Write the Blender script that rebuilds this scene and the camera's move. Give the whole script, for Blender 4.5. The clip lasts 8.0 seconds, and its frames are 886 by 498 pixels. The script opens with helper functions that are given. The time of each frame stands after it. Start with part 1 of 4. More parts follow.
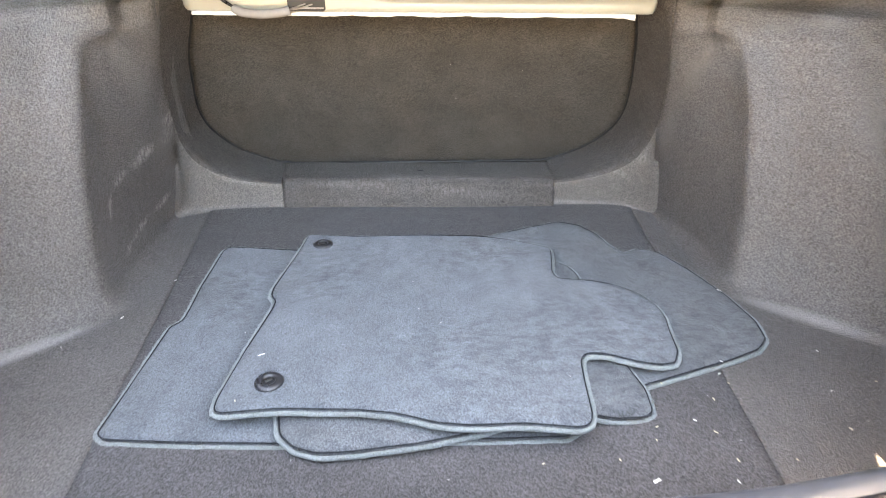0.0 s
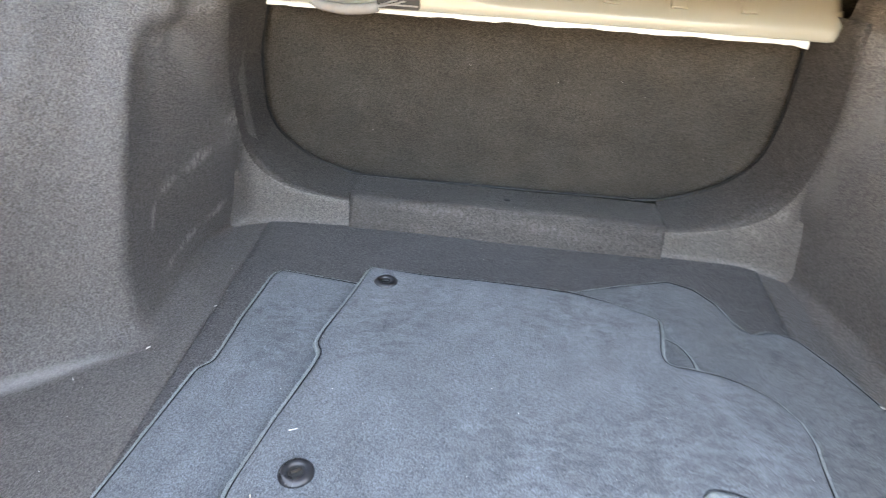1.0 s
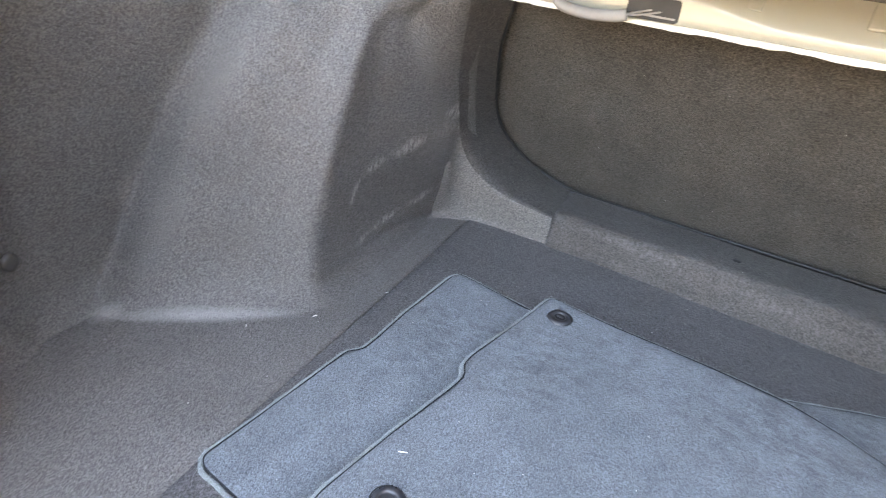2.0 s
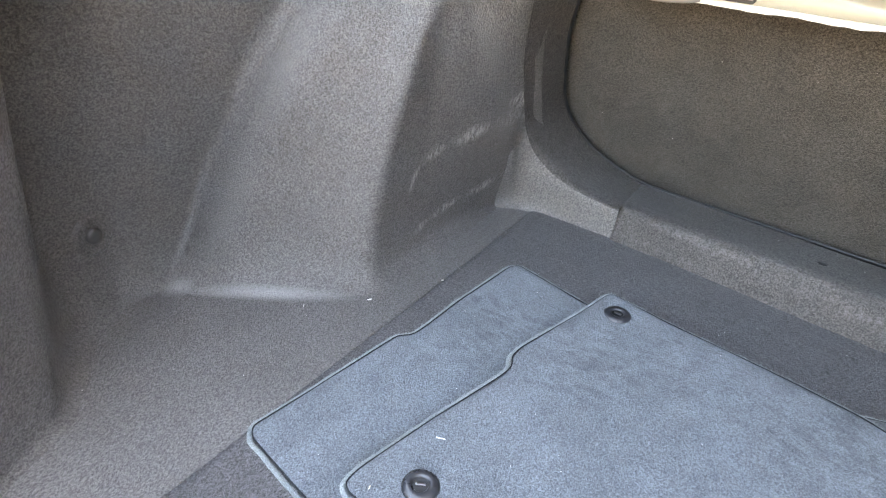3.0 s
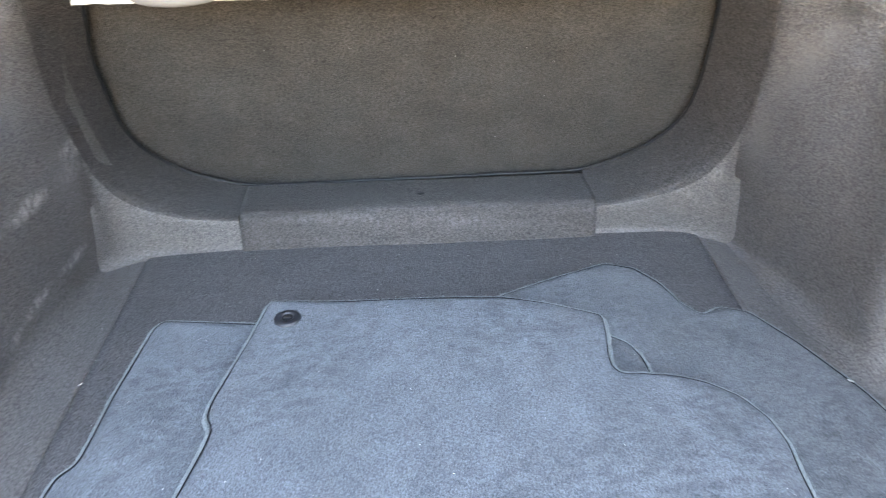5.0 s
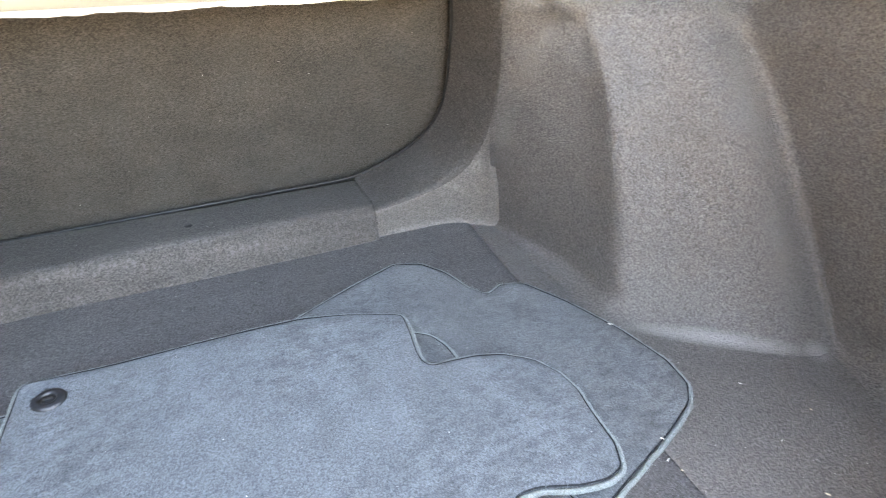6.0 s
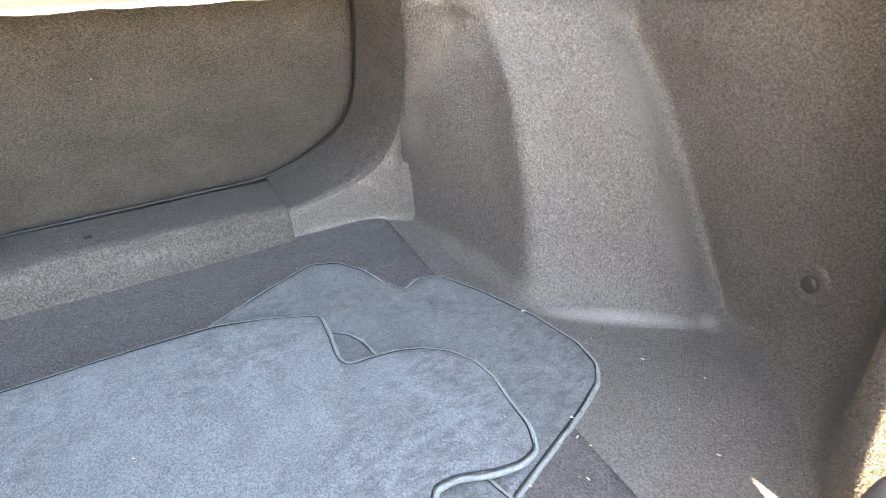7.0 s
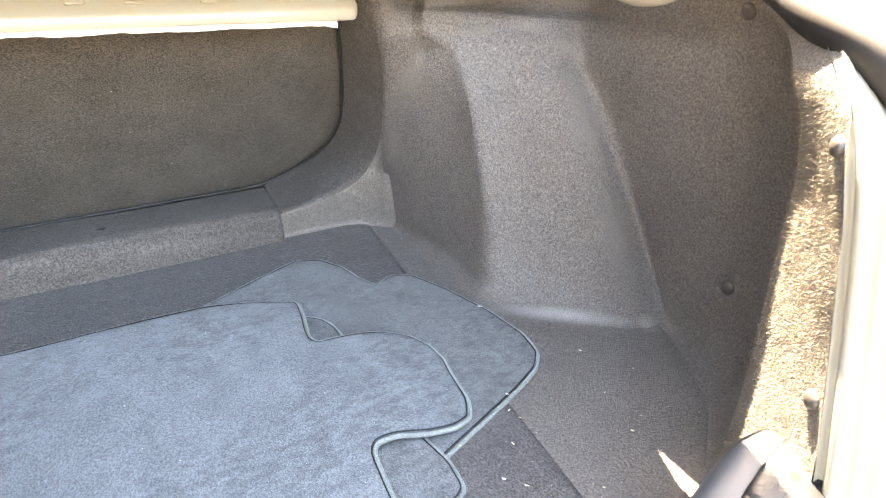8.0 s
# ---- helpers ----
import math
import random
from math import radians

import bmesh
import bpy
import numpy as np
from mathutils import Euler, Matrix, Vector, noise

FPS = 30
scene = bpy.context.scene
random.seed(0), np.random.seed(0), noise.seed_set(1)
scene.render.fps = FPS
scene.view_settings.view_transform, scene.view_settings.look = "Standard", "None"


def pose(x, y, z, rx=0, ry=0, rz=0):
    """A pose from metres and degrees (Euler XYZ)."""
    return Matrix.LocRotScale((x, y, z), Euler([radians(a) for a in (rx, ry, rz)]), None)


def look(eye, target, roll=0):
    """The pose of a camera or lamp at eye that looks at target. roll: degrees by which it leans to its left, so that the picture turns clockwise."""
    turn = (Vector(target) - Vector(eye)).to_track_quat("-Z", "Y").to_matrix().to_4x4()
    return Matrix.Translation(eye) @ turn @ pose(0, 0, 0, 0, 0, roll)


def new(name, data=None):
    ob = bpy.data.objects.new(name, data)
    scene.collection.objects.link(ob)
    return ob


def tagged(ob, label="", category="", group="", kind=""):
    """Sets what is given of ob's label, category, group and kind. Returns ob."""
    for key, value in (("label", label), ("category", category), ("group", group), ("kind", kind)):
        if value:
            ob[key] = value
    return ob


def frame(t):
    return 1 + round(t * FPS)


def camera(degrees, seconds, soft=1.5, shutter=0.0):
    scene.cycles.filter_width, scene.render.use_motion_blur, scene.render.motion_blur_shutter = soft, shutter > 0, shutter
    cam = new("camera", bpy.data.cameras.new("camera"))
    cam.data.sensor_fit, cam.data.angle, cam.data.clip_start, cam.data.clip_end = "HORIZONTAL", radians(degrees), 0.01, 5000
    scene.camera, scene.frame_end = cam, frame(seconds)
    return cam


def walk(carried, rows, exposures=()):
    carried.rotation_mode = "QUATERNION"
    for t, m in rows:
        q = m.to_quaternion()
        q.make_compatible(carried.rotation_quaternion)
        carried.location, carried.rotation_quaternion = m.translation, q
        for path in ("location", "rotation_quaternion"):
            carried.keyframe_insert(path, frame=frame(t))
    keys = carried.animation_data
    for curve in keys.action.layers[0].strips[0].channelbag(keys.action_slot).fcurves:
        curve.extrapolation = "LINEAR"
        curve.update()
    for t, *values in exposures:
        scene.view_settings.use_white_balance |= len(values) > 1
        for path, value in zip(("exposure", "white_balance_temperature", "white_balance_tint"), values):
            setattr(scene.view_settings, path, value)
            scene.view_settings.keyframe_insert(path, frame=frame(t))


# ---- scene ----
cam = camera(74.4, 8.0, soft=1.05, shutter=0.25)
PATH = [
    (0, (-0.007, 0.074, 0.516), (0.078, 1.826, -0.445), 0.8),
    (0.5, (-0.02, 0.182, 0.505), (0.031, 1.931, -0.463), 1.8),
    (1, (-0.032, 0.253, 0.499), (-0.173, 1.998, -0.467), 3.8),
    (1.5, (-0.025, 0.312, 0.504), (-0.545, 1.968, -0.49), 5.4),
    (2, (-0.006, 0.35, 0.497), (-0.851, 1.843, -0.532), 6.3),
    (2.2, (-0.003, 0.358, 0.494), (-0.928, 1.792, -0.55), 6.3),
    (3.3, (0.029, 0.372, 0.492), (-1.037, 1.678, -0.583), 3.1),
    (3.5, (0.034, 0.369, 0.491), (-1.003, 1.697, -0.586), 1.6),
    (4, (0.045, 0.363, 0.505), (-0.683, 1.884, -0.57), -0.4),
    (4.5, (0.032, 0.376, 0.504), (-0.29, 2.035, -0.565), -1.0),
    (5, (0.009, 0.393, 0.495), (0.06, 2.086, -0.569), -1.5),
    (5.2, (0.001, 0.401, 0.494), (0.224, 2.077, -0.575), -1.2),
    (6.3, (-0.004, 0.404, 0.503), (0.875, 1.859, -0.551), 1.5),
    (6.5, (0.004, 0.407, 0.513), (0.916, 1.827, -0.561), 1.3),
    (7, (0.014, 0.388, 0.511), (0.984, 1.776, -0.554), 2.5),
    (7.5, (0.01, 0.341, 0.518), (0.996, 1.728, -0.533), 2.4),
    (8, (0.019, 0.257, 0.535), (0.964, 1.715, -0.457), 3.4),
]
EXPOSURE = [(0.0, 5.37, 11200, 16), (0.5, 5.37, 11700, 15), (1.0, 5.15, 10350, 14), (1.5, 5.2, 9750, 14), (2.0, 5.25, 9850, 15), (3.5, 5.45, 10250, 13), (4.0, 5.15, 9250, 13), (4.5, 5.33, 9150, 12), (5.2, 5.48, 9350, 13), (6.5, 5.66, 10550, 13), (7.5, 5.8, 10550, 14), (8.0, 5.68, 10450, 14)]
walk(cam, [(t, look(eye, target, roll)) for t, eye, target, roll in PATH], EXPOSURE)

# ---- world, sun, light ----
SUN_TO = Vector((0.22, 0.55, 0.80)).normalized()      # towards the sun
world = bpy.data.worlds.new("world")
scene.world = world
world.use_nodes = True
_nt = world.node_tree
_bg = _nt.nodes["Background"]
_sky = _nt.nodes.new("ShaderNodeTexSky")
_sky.sky_type = 'NISHITA'
_sky.sun_disc = False
_sky.sun_elevation = math.asin(SUN_TO.z)
_sky.sun_rotation = math.atan2(SUN_TO.x, SUN_TO.y)
_nt.links.new(_sky.outputs[0], _bg.inputs[0])
_bg.inputs[1].default_value = 0.15
_sun = bpy.data.lights.new("sun", 'SUN')
_sun.energy = 4.0
_sun.angle = radians(0.5)
_sun.color = (1.0, 0.95, 0.87)
sun_ob = new("sun", _sun)
sun_ob.matrix_world = look(SUN_TO * 5, (0, 0, 0))


# ---- materials ----
def nodes(name):
    m = bpy.data.materials.new(name)
    m.use_nodes = True
    nt = m.node_tree
    return m, nt, nt.nodes["Principled BSDF"]


def noise_tex(nt, scale, detail=4.0, rough=0.55, kind="ShaderNodeTexNoise", coords=None):
    n = nt.nodes.new(kind)
    n.inputs["Scale"].default_value = scale
    if kind == "ShaderNodeTexNoise":
        n.inputs["Detail"].default_value = detail
        n.inputs["Roughness"].default_value = rough
    if coords is None:
        coords = nt.nodes.new("ShaderNodeTexCoord").outputs["Object"]
    nt.links.new(coords, n.inputs["Vector"])
    return n


def ramp(nt, src, stops):
    r = nt.nodes.new("ShaderNodeValToRGB")
    e = r.color_ramp.elements
    while len(e) < len(stops):
        e.new(0.5)
    for el, (p, c) in zip(e, stops):
        el.position = p
        el.color = (*c, 1) if len(c) == 3 else c
    nt.links.new(src, r.inputs[0])
    return r


def mix(nt, fac, a, b, mode='MIX'):
    n = nt.nodes.new("ShaderNodeMix")
    n.data_type, n.blend_type = 'RGBA', mode
    for sock, v in ((n.inputs[0], fac), (n.inputs[6], a), (n.inputs[7], b)):
        if isinstance(v, (int, float)):
            sock.default_value = v
        elif isinstance(v, tuple):
            sock.default_value = (*v, 1)
        else:
            nt.links.new(v, sock)
    return n.outputs[2]


def bump(nt, bsdf, heights):
    """heights: (socket, strength, distance) chained."""
    last = None
    for sock, strength, dist in heights:
        b = nt.nodes.new("ShaderNodeBump")
        b.inputs["Strength"].default_value = strength
        b.inputs["Distance"].default_value = dist
        nt.links.new(sock, b.inputs["Height"])
        if last:
            nt.links.new(last, b.inputs["Normal"])
        last = b.outputs[0]
    nt.links.new(last, bsdf.inputs["Normal"])


def felt(name, base, dark=0.30, light=2.2, grain=800.0, blotch=9.0, sheen=0.05, depth=0.0012, stretch=(1, 1, 1), rough=0.62, spec=0.5, ior=1.5, nap=0.14, relief=0.9, fleck=0.5, tint=(1.0, 0.95, 0.90), clumps=0.14):
    """Needle felt or cut pile: tone at three scales, matted fibres, relief and a little sheen."""
    m, nt, b = nodes(name)
    tc = nt.nodes.new("ShaderNodeTexCoord").outputs["Object"]
    mp = nt.nodes.new("ShaderNodeMapping")
    mp.inputs["Scale"].default_value = stretch
    nt.links.new(tc, mp.inputs[0])
    # the lie of the fibres wanders
    wander = noise_tex(nt, 30.0, 2.0, 0.5, coords=mp.outputs[0])
    bend = nt.nodes.new("ShaderNodeVectorMath")
    bend.operation = 'SCALE'
    bend.inputs["Scale"].default_value = 0.010
    nt.links.new(wander.outputs["Color"], bend.inputs[0])
    lie = nt.nodes.new("ShaderNodeVectorMath")
    nt.links.new(mp.outputs[0], lie.inputs[0])
    nt.links.new(bend.outputs[0], lie.inputs[1])
    warp = nt.nodes.new("ShaderNodeMapping")
    warp.inputs["Scale"].default_value = (1.0, 0.80, 0.92)
    warp.inputs["Rotation"].default_value = (0.3, 0.2, 0.5)
    nt.links.new(lie.outputs[0], warp.inputs[0])
    fine = noise_tex(nt, grain, 2.0, 0.6, coords=lie.outputs[0])
    mid = noise_tex(nt, grain * 0.55, 2.0, 0.65, coords=warp.outputs[0])
    big = noise_tex(nt, blotch, 5.0, 0.6, coords=tc)
    lo = tuple(c * dark for c in base)
    hi = tuple(c * light for c in base)
    c1 = ramp(nt, fine.outputs[0], [(0.36, lo), (0.66, hi)]).outputs[0]
    c2 = ramp(nt, mid.outputs[0], [(0.38, lo), (0.63, hi)]).outputs[0]
    col = mix(nt, fleck, c1, c2)
    clump = noise_tex(nt, grain * 0.30, 2.0, 0.6, coords=warp.outputs[0])
    tuft = ramp(nt, clump.outputs[0], [(0.36, (1 - clumps,) * 3), (0.64, (1 + clumps,) * 3)]).outputs[0]
    col = mix(nt, 1.0, col, tuft, 'MULTIPLY')
    tone = ramp(nt, big.outputs[0], [(0.3, (1 - nap,) * 3), (0.7, (1 + nap,) * 3)]).outputs[0]
    col = mix(nt, 1.0, col, tone, 'MULTIPLY')
    nt.links.new(col, b.inputs["Base Color"])
    r = ramp(nt, mid.outputs[0], [(0.35, (min(1.0, rough * 1.2),) * 3), (0.65, (rough * 0.85,) * 3)])
    nt.links.new(r.outputs[0], b.inputs["Roughness"])
    b.inputs["Specular IOR Level"].default_value = spec
    b.inputs["IOR"].default_value = ior
    b.inputs["Specular Tint"].default_value = (*tint, 1)
    b.inputs["Sheen Weight"].default_value = sheen
    b.inputs["Sheen Roughness"].default_value = 0.45
    bump(nt, b, [(clump.outputs[0], 0.25, depth * 2.0), (mid.outputs[0], relief, depth * 2.6), (fine.outputs[0], 0.6, depth)])
    return m


def plain(name, base, rough=0.5, metal=0.0, spec=0.5, grain=120.0, var=0.12, relief=0.0004, coat=0.0):
    m, nt, b = nodes(name)
    n1 = noise_tex(nt, grain, 4.0, 0.6)
    n2 = noise_tex(nt, grain * 0.06, 4.0, 0.6)
    c = mix(nt, 0.5, ramp(nt, n1.outputs[0], [(0.3, tuple(x * (1 - var) for x in base)), (0.7, tuple(x * (1 + var) for x in base))]).outputs[0],
            ramp(nt, n2.outputs[0], [(0.3, tuple(x * (1 - var) for x in base)), (0.7, tuple(x * (1 + var) for x in base))]).outputs[0])
    nt.links.new(c, b.inputs["Base Color"])
    r = ramp(nt, n2.outputs[0], [(0.3, (rough * 0.8,) * 3), (0.7, (min(1, rough * 1.2),) * 3)])
    nt.links.new(r.outputs[0], b.inputs["Roughness"])
    b.inputs["Metallic"].default_value = metal
    b.inputs["Specular IOR Level"].default_value = spec
    b.inputs["Coat Weight"].default_value = coat
    bump(nt, b, [(n1.outputs[0], 0.3, relief)])
    return m


LINER = dict(grain=800, dark=0.17, light=2.5, fleck=0.6, relief=0.75, depth=0.0012, rough=0.50, spec=0.75, ior=1.57)
M_LINER = felt("liner_felt", (0.0498, 0.0461, 0.0442), **LINER)
M_FLOOR = felt("floor_felt", (0.0468, 0.0448, 0.0458), dark=0.2, light=2.3, grain=800, rough=0.6, spec=0.4)
M_LIDTRIM = felt("lid_felt", (0.10, 0.092, 0.082), grain=800, rough=0.9, spec=0.2)
M_SEAT = felt("seat_back_felt", (0.0540, 0.0500, 0.0440), grain=900, rough=0.8, spec=0.2, blotch=14, nap=0.2)
# lining felt in a lighter tone: the post's brighter facing put into its colour
M_PATCH = felt("post_felt_lit", (0.065, 0.0596, 0.0551), **dict(LINER, rough=0.55, ior=1.6))
M_STEP = felt("step_felt", (0.0357, 0.0325, 0.0306), **dict(LINER, spec=0.45, rough=0.62))
M_MAT = felt("mat_pile", (0.099, 0.113, 0.125), dark=0.42, light=1.62, grain=1000, blotch=26, sheen=0.12, depth=0.0014, rough=0.85, spec=0.25, nap=0.15, clumps=0.10)
M_EDGE = felt("mat_edging", (0.205, 0.233, 0.230), dark=0.5, light=1.5, grain=1600, sheen=0.1)


def brushed(m):
    """Nap of a cut pile pushed this way and that: soft sweeps, and short rows of dents."""
    nt = m.node_tree
    b = nt.nodes["Principled BSDF"]
    tc = nt.nodes.new("ShaderNodeTexCoord").outputs["Object"]
    mp = nt.nodes.new("ShaderNodeMapping")
    mp.inputs["Rotation"].default_value = (0, 0, radians(35))
    mp.inputs["Scale"].default_value = (1, .45, 1)
    nt.links.new(tc, mp.inputs[0])
    sweep = noise_tex(nt, 11, 3, 0.55, coords=mp.outputs[0])
    sweep.inputs["Distortion"].default_value = 1.2
    t1 = ramp(nt, sweep.outputs[0], [(0.36, (0.90,) * 3), (0.50, (1.0,) * 3), (0.64, (1.08,) * 3)]).outputs[0]
    rows = nt.nodes.new("ShaderNodeMapping")
    rows.inputs["Rotation"].default_value = (0, 0, radians(12))
    rows.inputs["Scale"].default_value = (.7, 1.5, 1)
    nt.links.new(tc, rows.inputs[0])
    dents = noise_tex(nt, 75, 1, 0.4, coords=rows.outputs[0])
    t2 = ramp(nt, dents.outputs[0], [(0.36, (0.76,) * 3), (0.52, (1.0,) * 3), (0.66, (1.08,) * 3)]).outputs[0]
    where = ramp(nt, noise_tex(nt, 5.5, 2, 0.5, coords=tc).outputs[0], [(0.46, (0, 0, 0)), (0.60, (1, 1, 1))]).outputs[0]
    t2 = mix(nt, where, (1, 1, 1), t2)
    old = b.inputs["Base Color"].links[0].from_socket
    nt.links.new(mix(nt, 1.0, mix(nt, 1.0, old, t1, 'MULTIPLY'), t2, 'MULTIPLY'), b.inputs["Base Color"])
    return m


brushed(M_MAT)
M_MAT_WORN = brushed(felt("worn_mat_pile", (0.096, 0.105, 0.112), dark=0.42, light=1.62, grain=1000, blotch=20, sheen=0.10, depth=0.0014, rough=0.88, spec=0.22, nap=0.18, clumps=0.10))


def worn_sheen(m, strokes, tone):
    """Felt coloured paler along a crease, for the light it catches: soft ellipsoids (centre, radii, turn)."""
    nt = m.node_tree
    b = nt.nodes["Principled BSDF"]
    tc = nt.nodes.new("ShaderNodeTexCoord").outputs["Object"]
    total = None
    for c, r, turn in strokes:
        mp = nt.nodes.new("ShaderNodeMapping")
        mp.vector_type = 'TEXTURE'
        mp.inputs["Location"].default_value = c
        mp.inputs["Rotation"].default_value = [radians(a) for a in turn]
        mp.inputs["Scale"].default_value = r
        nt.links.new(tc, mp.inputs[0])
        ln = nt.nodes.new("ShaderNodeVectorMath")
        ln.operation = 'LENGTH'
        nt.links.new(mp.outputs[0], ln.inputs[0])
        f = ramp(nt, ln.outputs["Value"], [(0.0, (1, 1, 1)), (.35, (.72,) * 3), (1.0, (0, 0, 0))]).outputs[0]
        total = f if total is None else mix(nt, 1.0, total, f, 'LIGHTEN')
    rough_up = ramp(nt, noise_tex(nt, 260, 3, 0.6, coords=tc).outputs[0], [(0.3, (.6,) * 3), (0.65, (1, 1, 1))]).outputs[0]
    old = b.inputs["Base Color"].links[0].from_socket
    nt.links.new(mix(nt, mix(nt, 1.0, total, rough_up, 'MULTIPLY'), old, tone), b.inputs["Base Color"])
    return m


def scuffed(m, strokes, top=1.0):
    """Adds pale chalky rub marks to a felt: each stroke is an ellipsoid (centre, radii, turn) broken up by noise."""
    nt = m.node_tree
    b = nt.nodes["Principled BSDF"]
    tc = nt.nodes.new("ShaderNodeTexCoord").outputs["Object"]
    total = None
    for c, r, turn in strokes:
        mp = nt.nodes.new("ShaderNodeMapping")
        mp.vector_type = 'TEXTURE'
        mp.inputs["Location"].default_value = c
        mp.inputs["Rotation"].default_value = [radians(a) for a in turn]
        mp.inputs["Scale"].default_value = r
        nt.links.new(tc, mp.inputs[0])
        ln = nt.nodes.new("ShaderNodeVectorMath")
        ln.operation = 'LENGTH'
        nt.links.new(mp.outputs[0], ln.inputs[0])
        f = ramp(nt, ln.outputs["Value"], [(0.35, (1, 1, 1)), (1.0, (0, 0, 0))]).outputs[0]
        total = f if total is None else mix(nt, 1.0, total, f, 'LIGHTEN')
    slant = nt.nodes.new("ShaderNodeMapping")
    slant.inputs["Rotation"].default_value = (radians(55), 0, 0)
    slant.inputs["Scale"].default_value = (1, 1, .35)
    nt.links.new(tc, slant.inputs[0])
    n1 = noise_tex(nt, 210, 5, 0.75, coords=slant.outputs[0])
    k = ramp(nt, n1.outputs[0], [(0.44, (0, 0, 0)), (0.60, (top,) * 3)]).outputs[0]
    f = mix(nt, 1.0, total, k, 'MULTIPLY')
    old = b.inputs["Base Color"].links[0].from_socket
    nt.links.new(mix(nt, f, old, (0.34, 0.325, 0.30)), b.inputs["Base Color"])
    return m


M_LINER_SCUFF = scuffed(felt("liner_felt_scuffed", (0.0498, 0.0461, 0.0442), **LINER), [
    ((-.470, 1.120, .178), (.05, .036, .018), (6, 0, 0)),
    ((-.475, 1.045, .170), (.05, .048, .015), (10, 0, 0)),
    ((-.478, .975, .156), (.05, .026, .012), (22, 0, 0)),
    ((-.480, .938, .125), (.05, .032, .008), (62, 0, 0)),
    ((-.480, 1.095, .062), (.05, .042, .012), (8, 0, 0)),
    ((-.482, 1.010, .052), (.05, .045, .010), (10, 0, 0)),
    ((-.482, .955, .040), (.05, .022, .008), (20, 0, 0)),
    ((-.460, 1.145, .208), (.05, .034, .018), (10, 0, 0)),
], 0.78)
# sky sheen along the foot of the arch faces, painted into the felt
FOLD_SHEEN = [
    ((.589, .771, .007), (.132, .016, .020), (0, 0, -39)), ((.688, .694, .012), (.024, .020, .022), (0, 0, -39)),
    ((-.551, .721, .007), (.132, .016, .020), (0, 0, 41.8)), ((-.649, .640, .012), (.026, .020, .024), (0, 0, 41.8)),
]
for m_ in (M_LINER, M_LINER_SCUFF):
    worn_sheen(m_, FOLD_SHEEN, (0.230, 0.226, 0.222))


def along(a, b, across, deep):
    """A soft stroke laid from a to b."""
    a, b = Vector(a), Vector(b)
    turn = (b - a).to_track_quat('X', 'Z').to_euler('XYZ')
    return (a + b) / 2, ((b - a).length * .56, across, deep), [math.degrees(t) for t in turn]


# light caught by the arch tops, posts and ridges, put in as paler felt
RIDGE_SHEEN = [along((.525, 1.030, .378), (.575, .992, .398), .010, .012), along((.570, .996, .398), (.632, .948, .401), .010, .012), along((.628, .950, .401), (.668, .905, .356), .014, .014),
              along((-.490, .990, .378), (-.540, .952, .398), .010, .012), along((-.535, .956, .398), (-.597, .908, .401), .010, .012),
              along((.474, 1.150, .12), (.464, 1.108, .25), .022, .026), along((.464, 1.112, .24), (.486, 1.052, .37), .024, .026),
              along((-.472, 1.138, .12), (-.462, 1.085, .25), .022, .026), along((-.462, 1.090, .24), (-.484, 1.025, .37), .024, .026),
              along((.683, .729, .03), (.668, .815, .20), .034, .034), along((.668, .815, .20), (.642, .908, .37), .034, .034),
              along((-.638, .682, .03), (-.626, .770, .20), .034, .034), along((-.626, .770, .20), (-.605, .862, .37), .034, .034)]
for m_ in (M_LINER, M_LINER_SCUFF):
    worn_sheen(m_, RIDGE_SHEEN, (0.092, 0.086, 0.081))
M_PATCH = scuffed(M_PATCH, [
    ((.462, 1.150, .185), (.030, .03, .034), (0, 20, 0)),
    ((.440, 1.176, .122), (.030, .03, .016), (0, 40, 0)),
    ((.400, 1.190, .085), (.040, .03, .010), (0, 30, 0)),
    ((-.452, 1.150, .190), (.030, .03, .030), (0, -15, 0)),
    ((-.440, 1.168, .150), (.030, .03, .010), (0, -40, 0)),
], 0.35)
def lit_falloff(m, tone, x0, x1):
    """Felt painted lighter as if lit, running out raggedly into the darker lining between two half widths."""
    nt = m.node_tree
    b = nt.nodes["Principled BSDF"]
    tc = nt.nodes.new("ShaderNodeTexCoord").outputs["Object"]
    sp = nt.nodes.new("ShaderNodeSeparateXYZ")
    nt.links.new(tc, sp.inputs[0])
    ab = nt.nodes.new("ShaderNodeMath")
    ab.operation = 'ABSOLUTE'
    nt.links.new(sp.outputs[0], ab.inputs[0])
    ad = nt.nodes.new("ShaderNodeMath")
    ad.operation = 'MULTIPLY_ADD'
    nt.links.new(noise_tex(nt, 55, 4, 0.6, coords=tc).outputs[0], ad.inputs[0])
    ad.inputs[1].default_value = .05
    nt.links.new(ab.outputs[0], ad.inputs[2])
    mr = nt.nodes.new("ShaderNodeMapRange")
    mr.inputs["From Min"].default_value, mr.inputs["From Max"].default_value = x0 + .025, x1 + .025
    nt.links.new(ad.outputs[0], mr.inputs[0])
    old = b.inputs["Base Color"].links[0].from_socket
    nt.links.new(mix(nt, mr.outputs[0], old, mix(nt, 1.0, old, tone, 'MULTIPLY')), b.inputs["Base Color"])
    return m


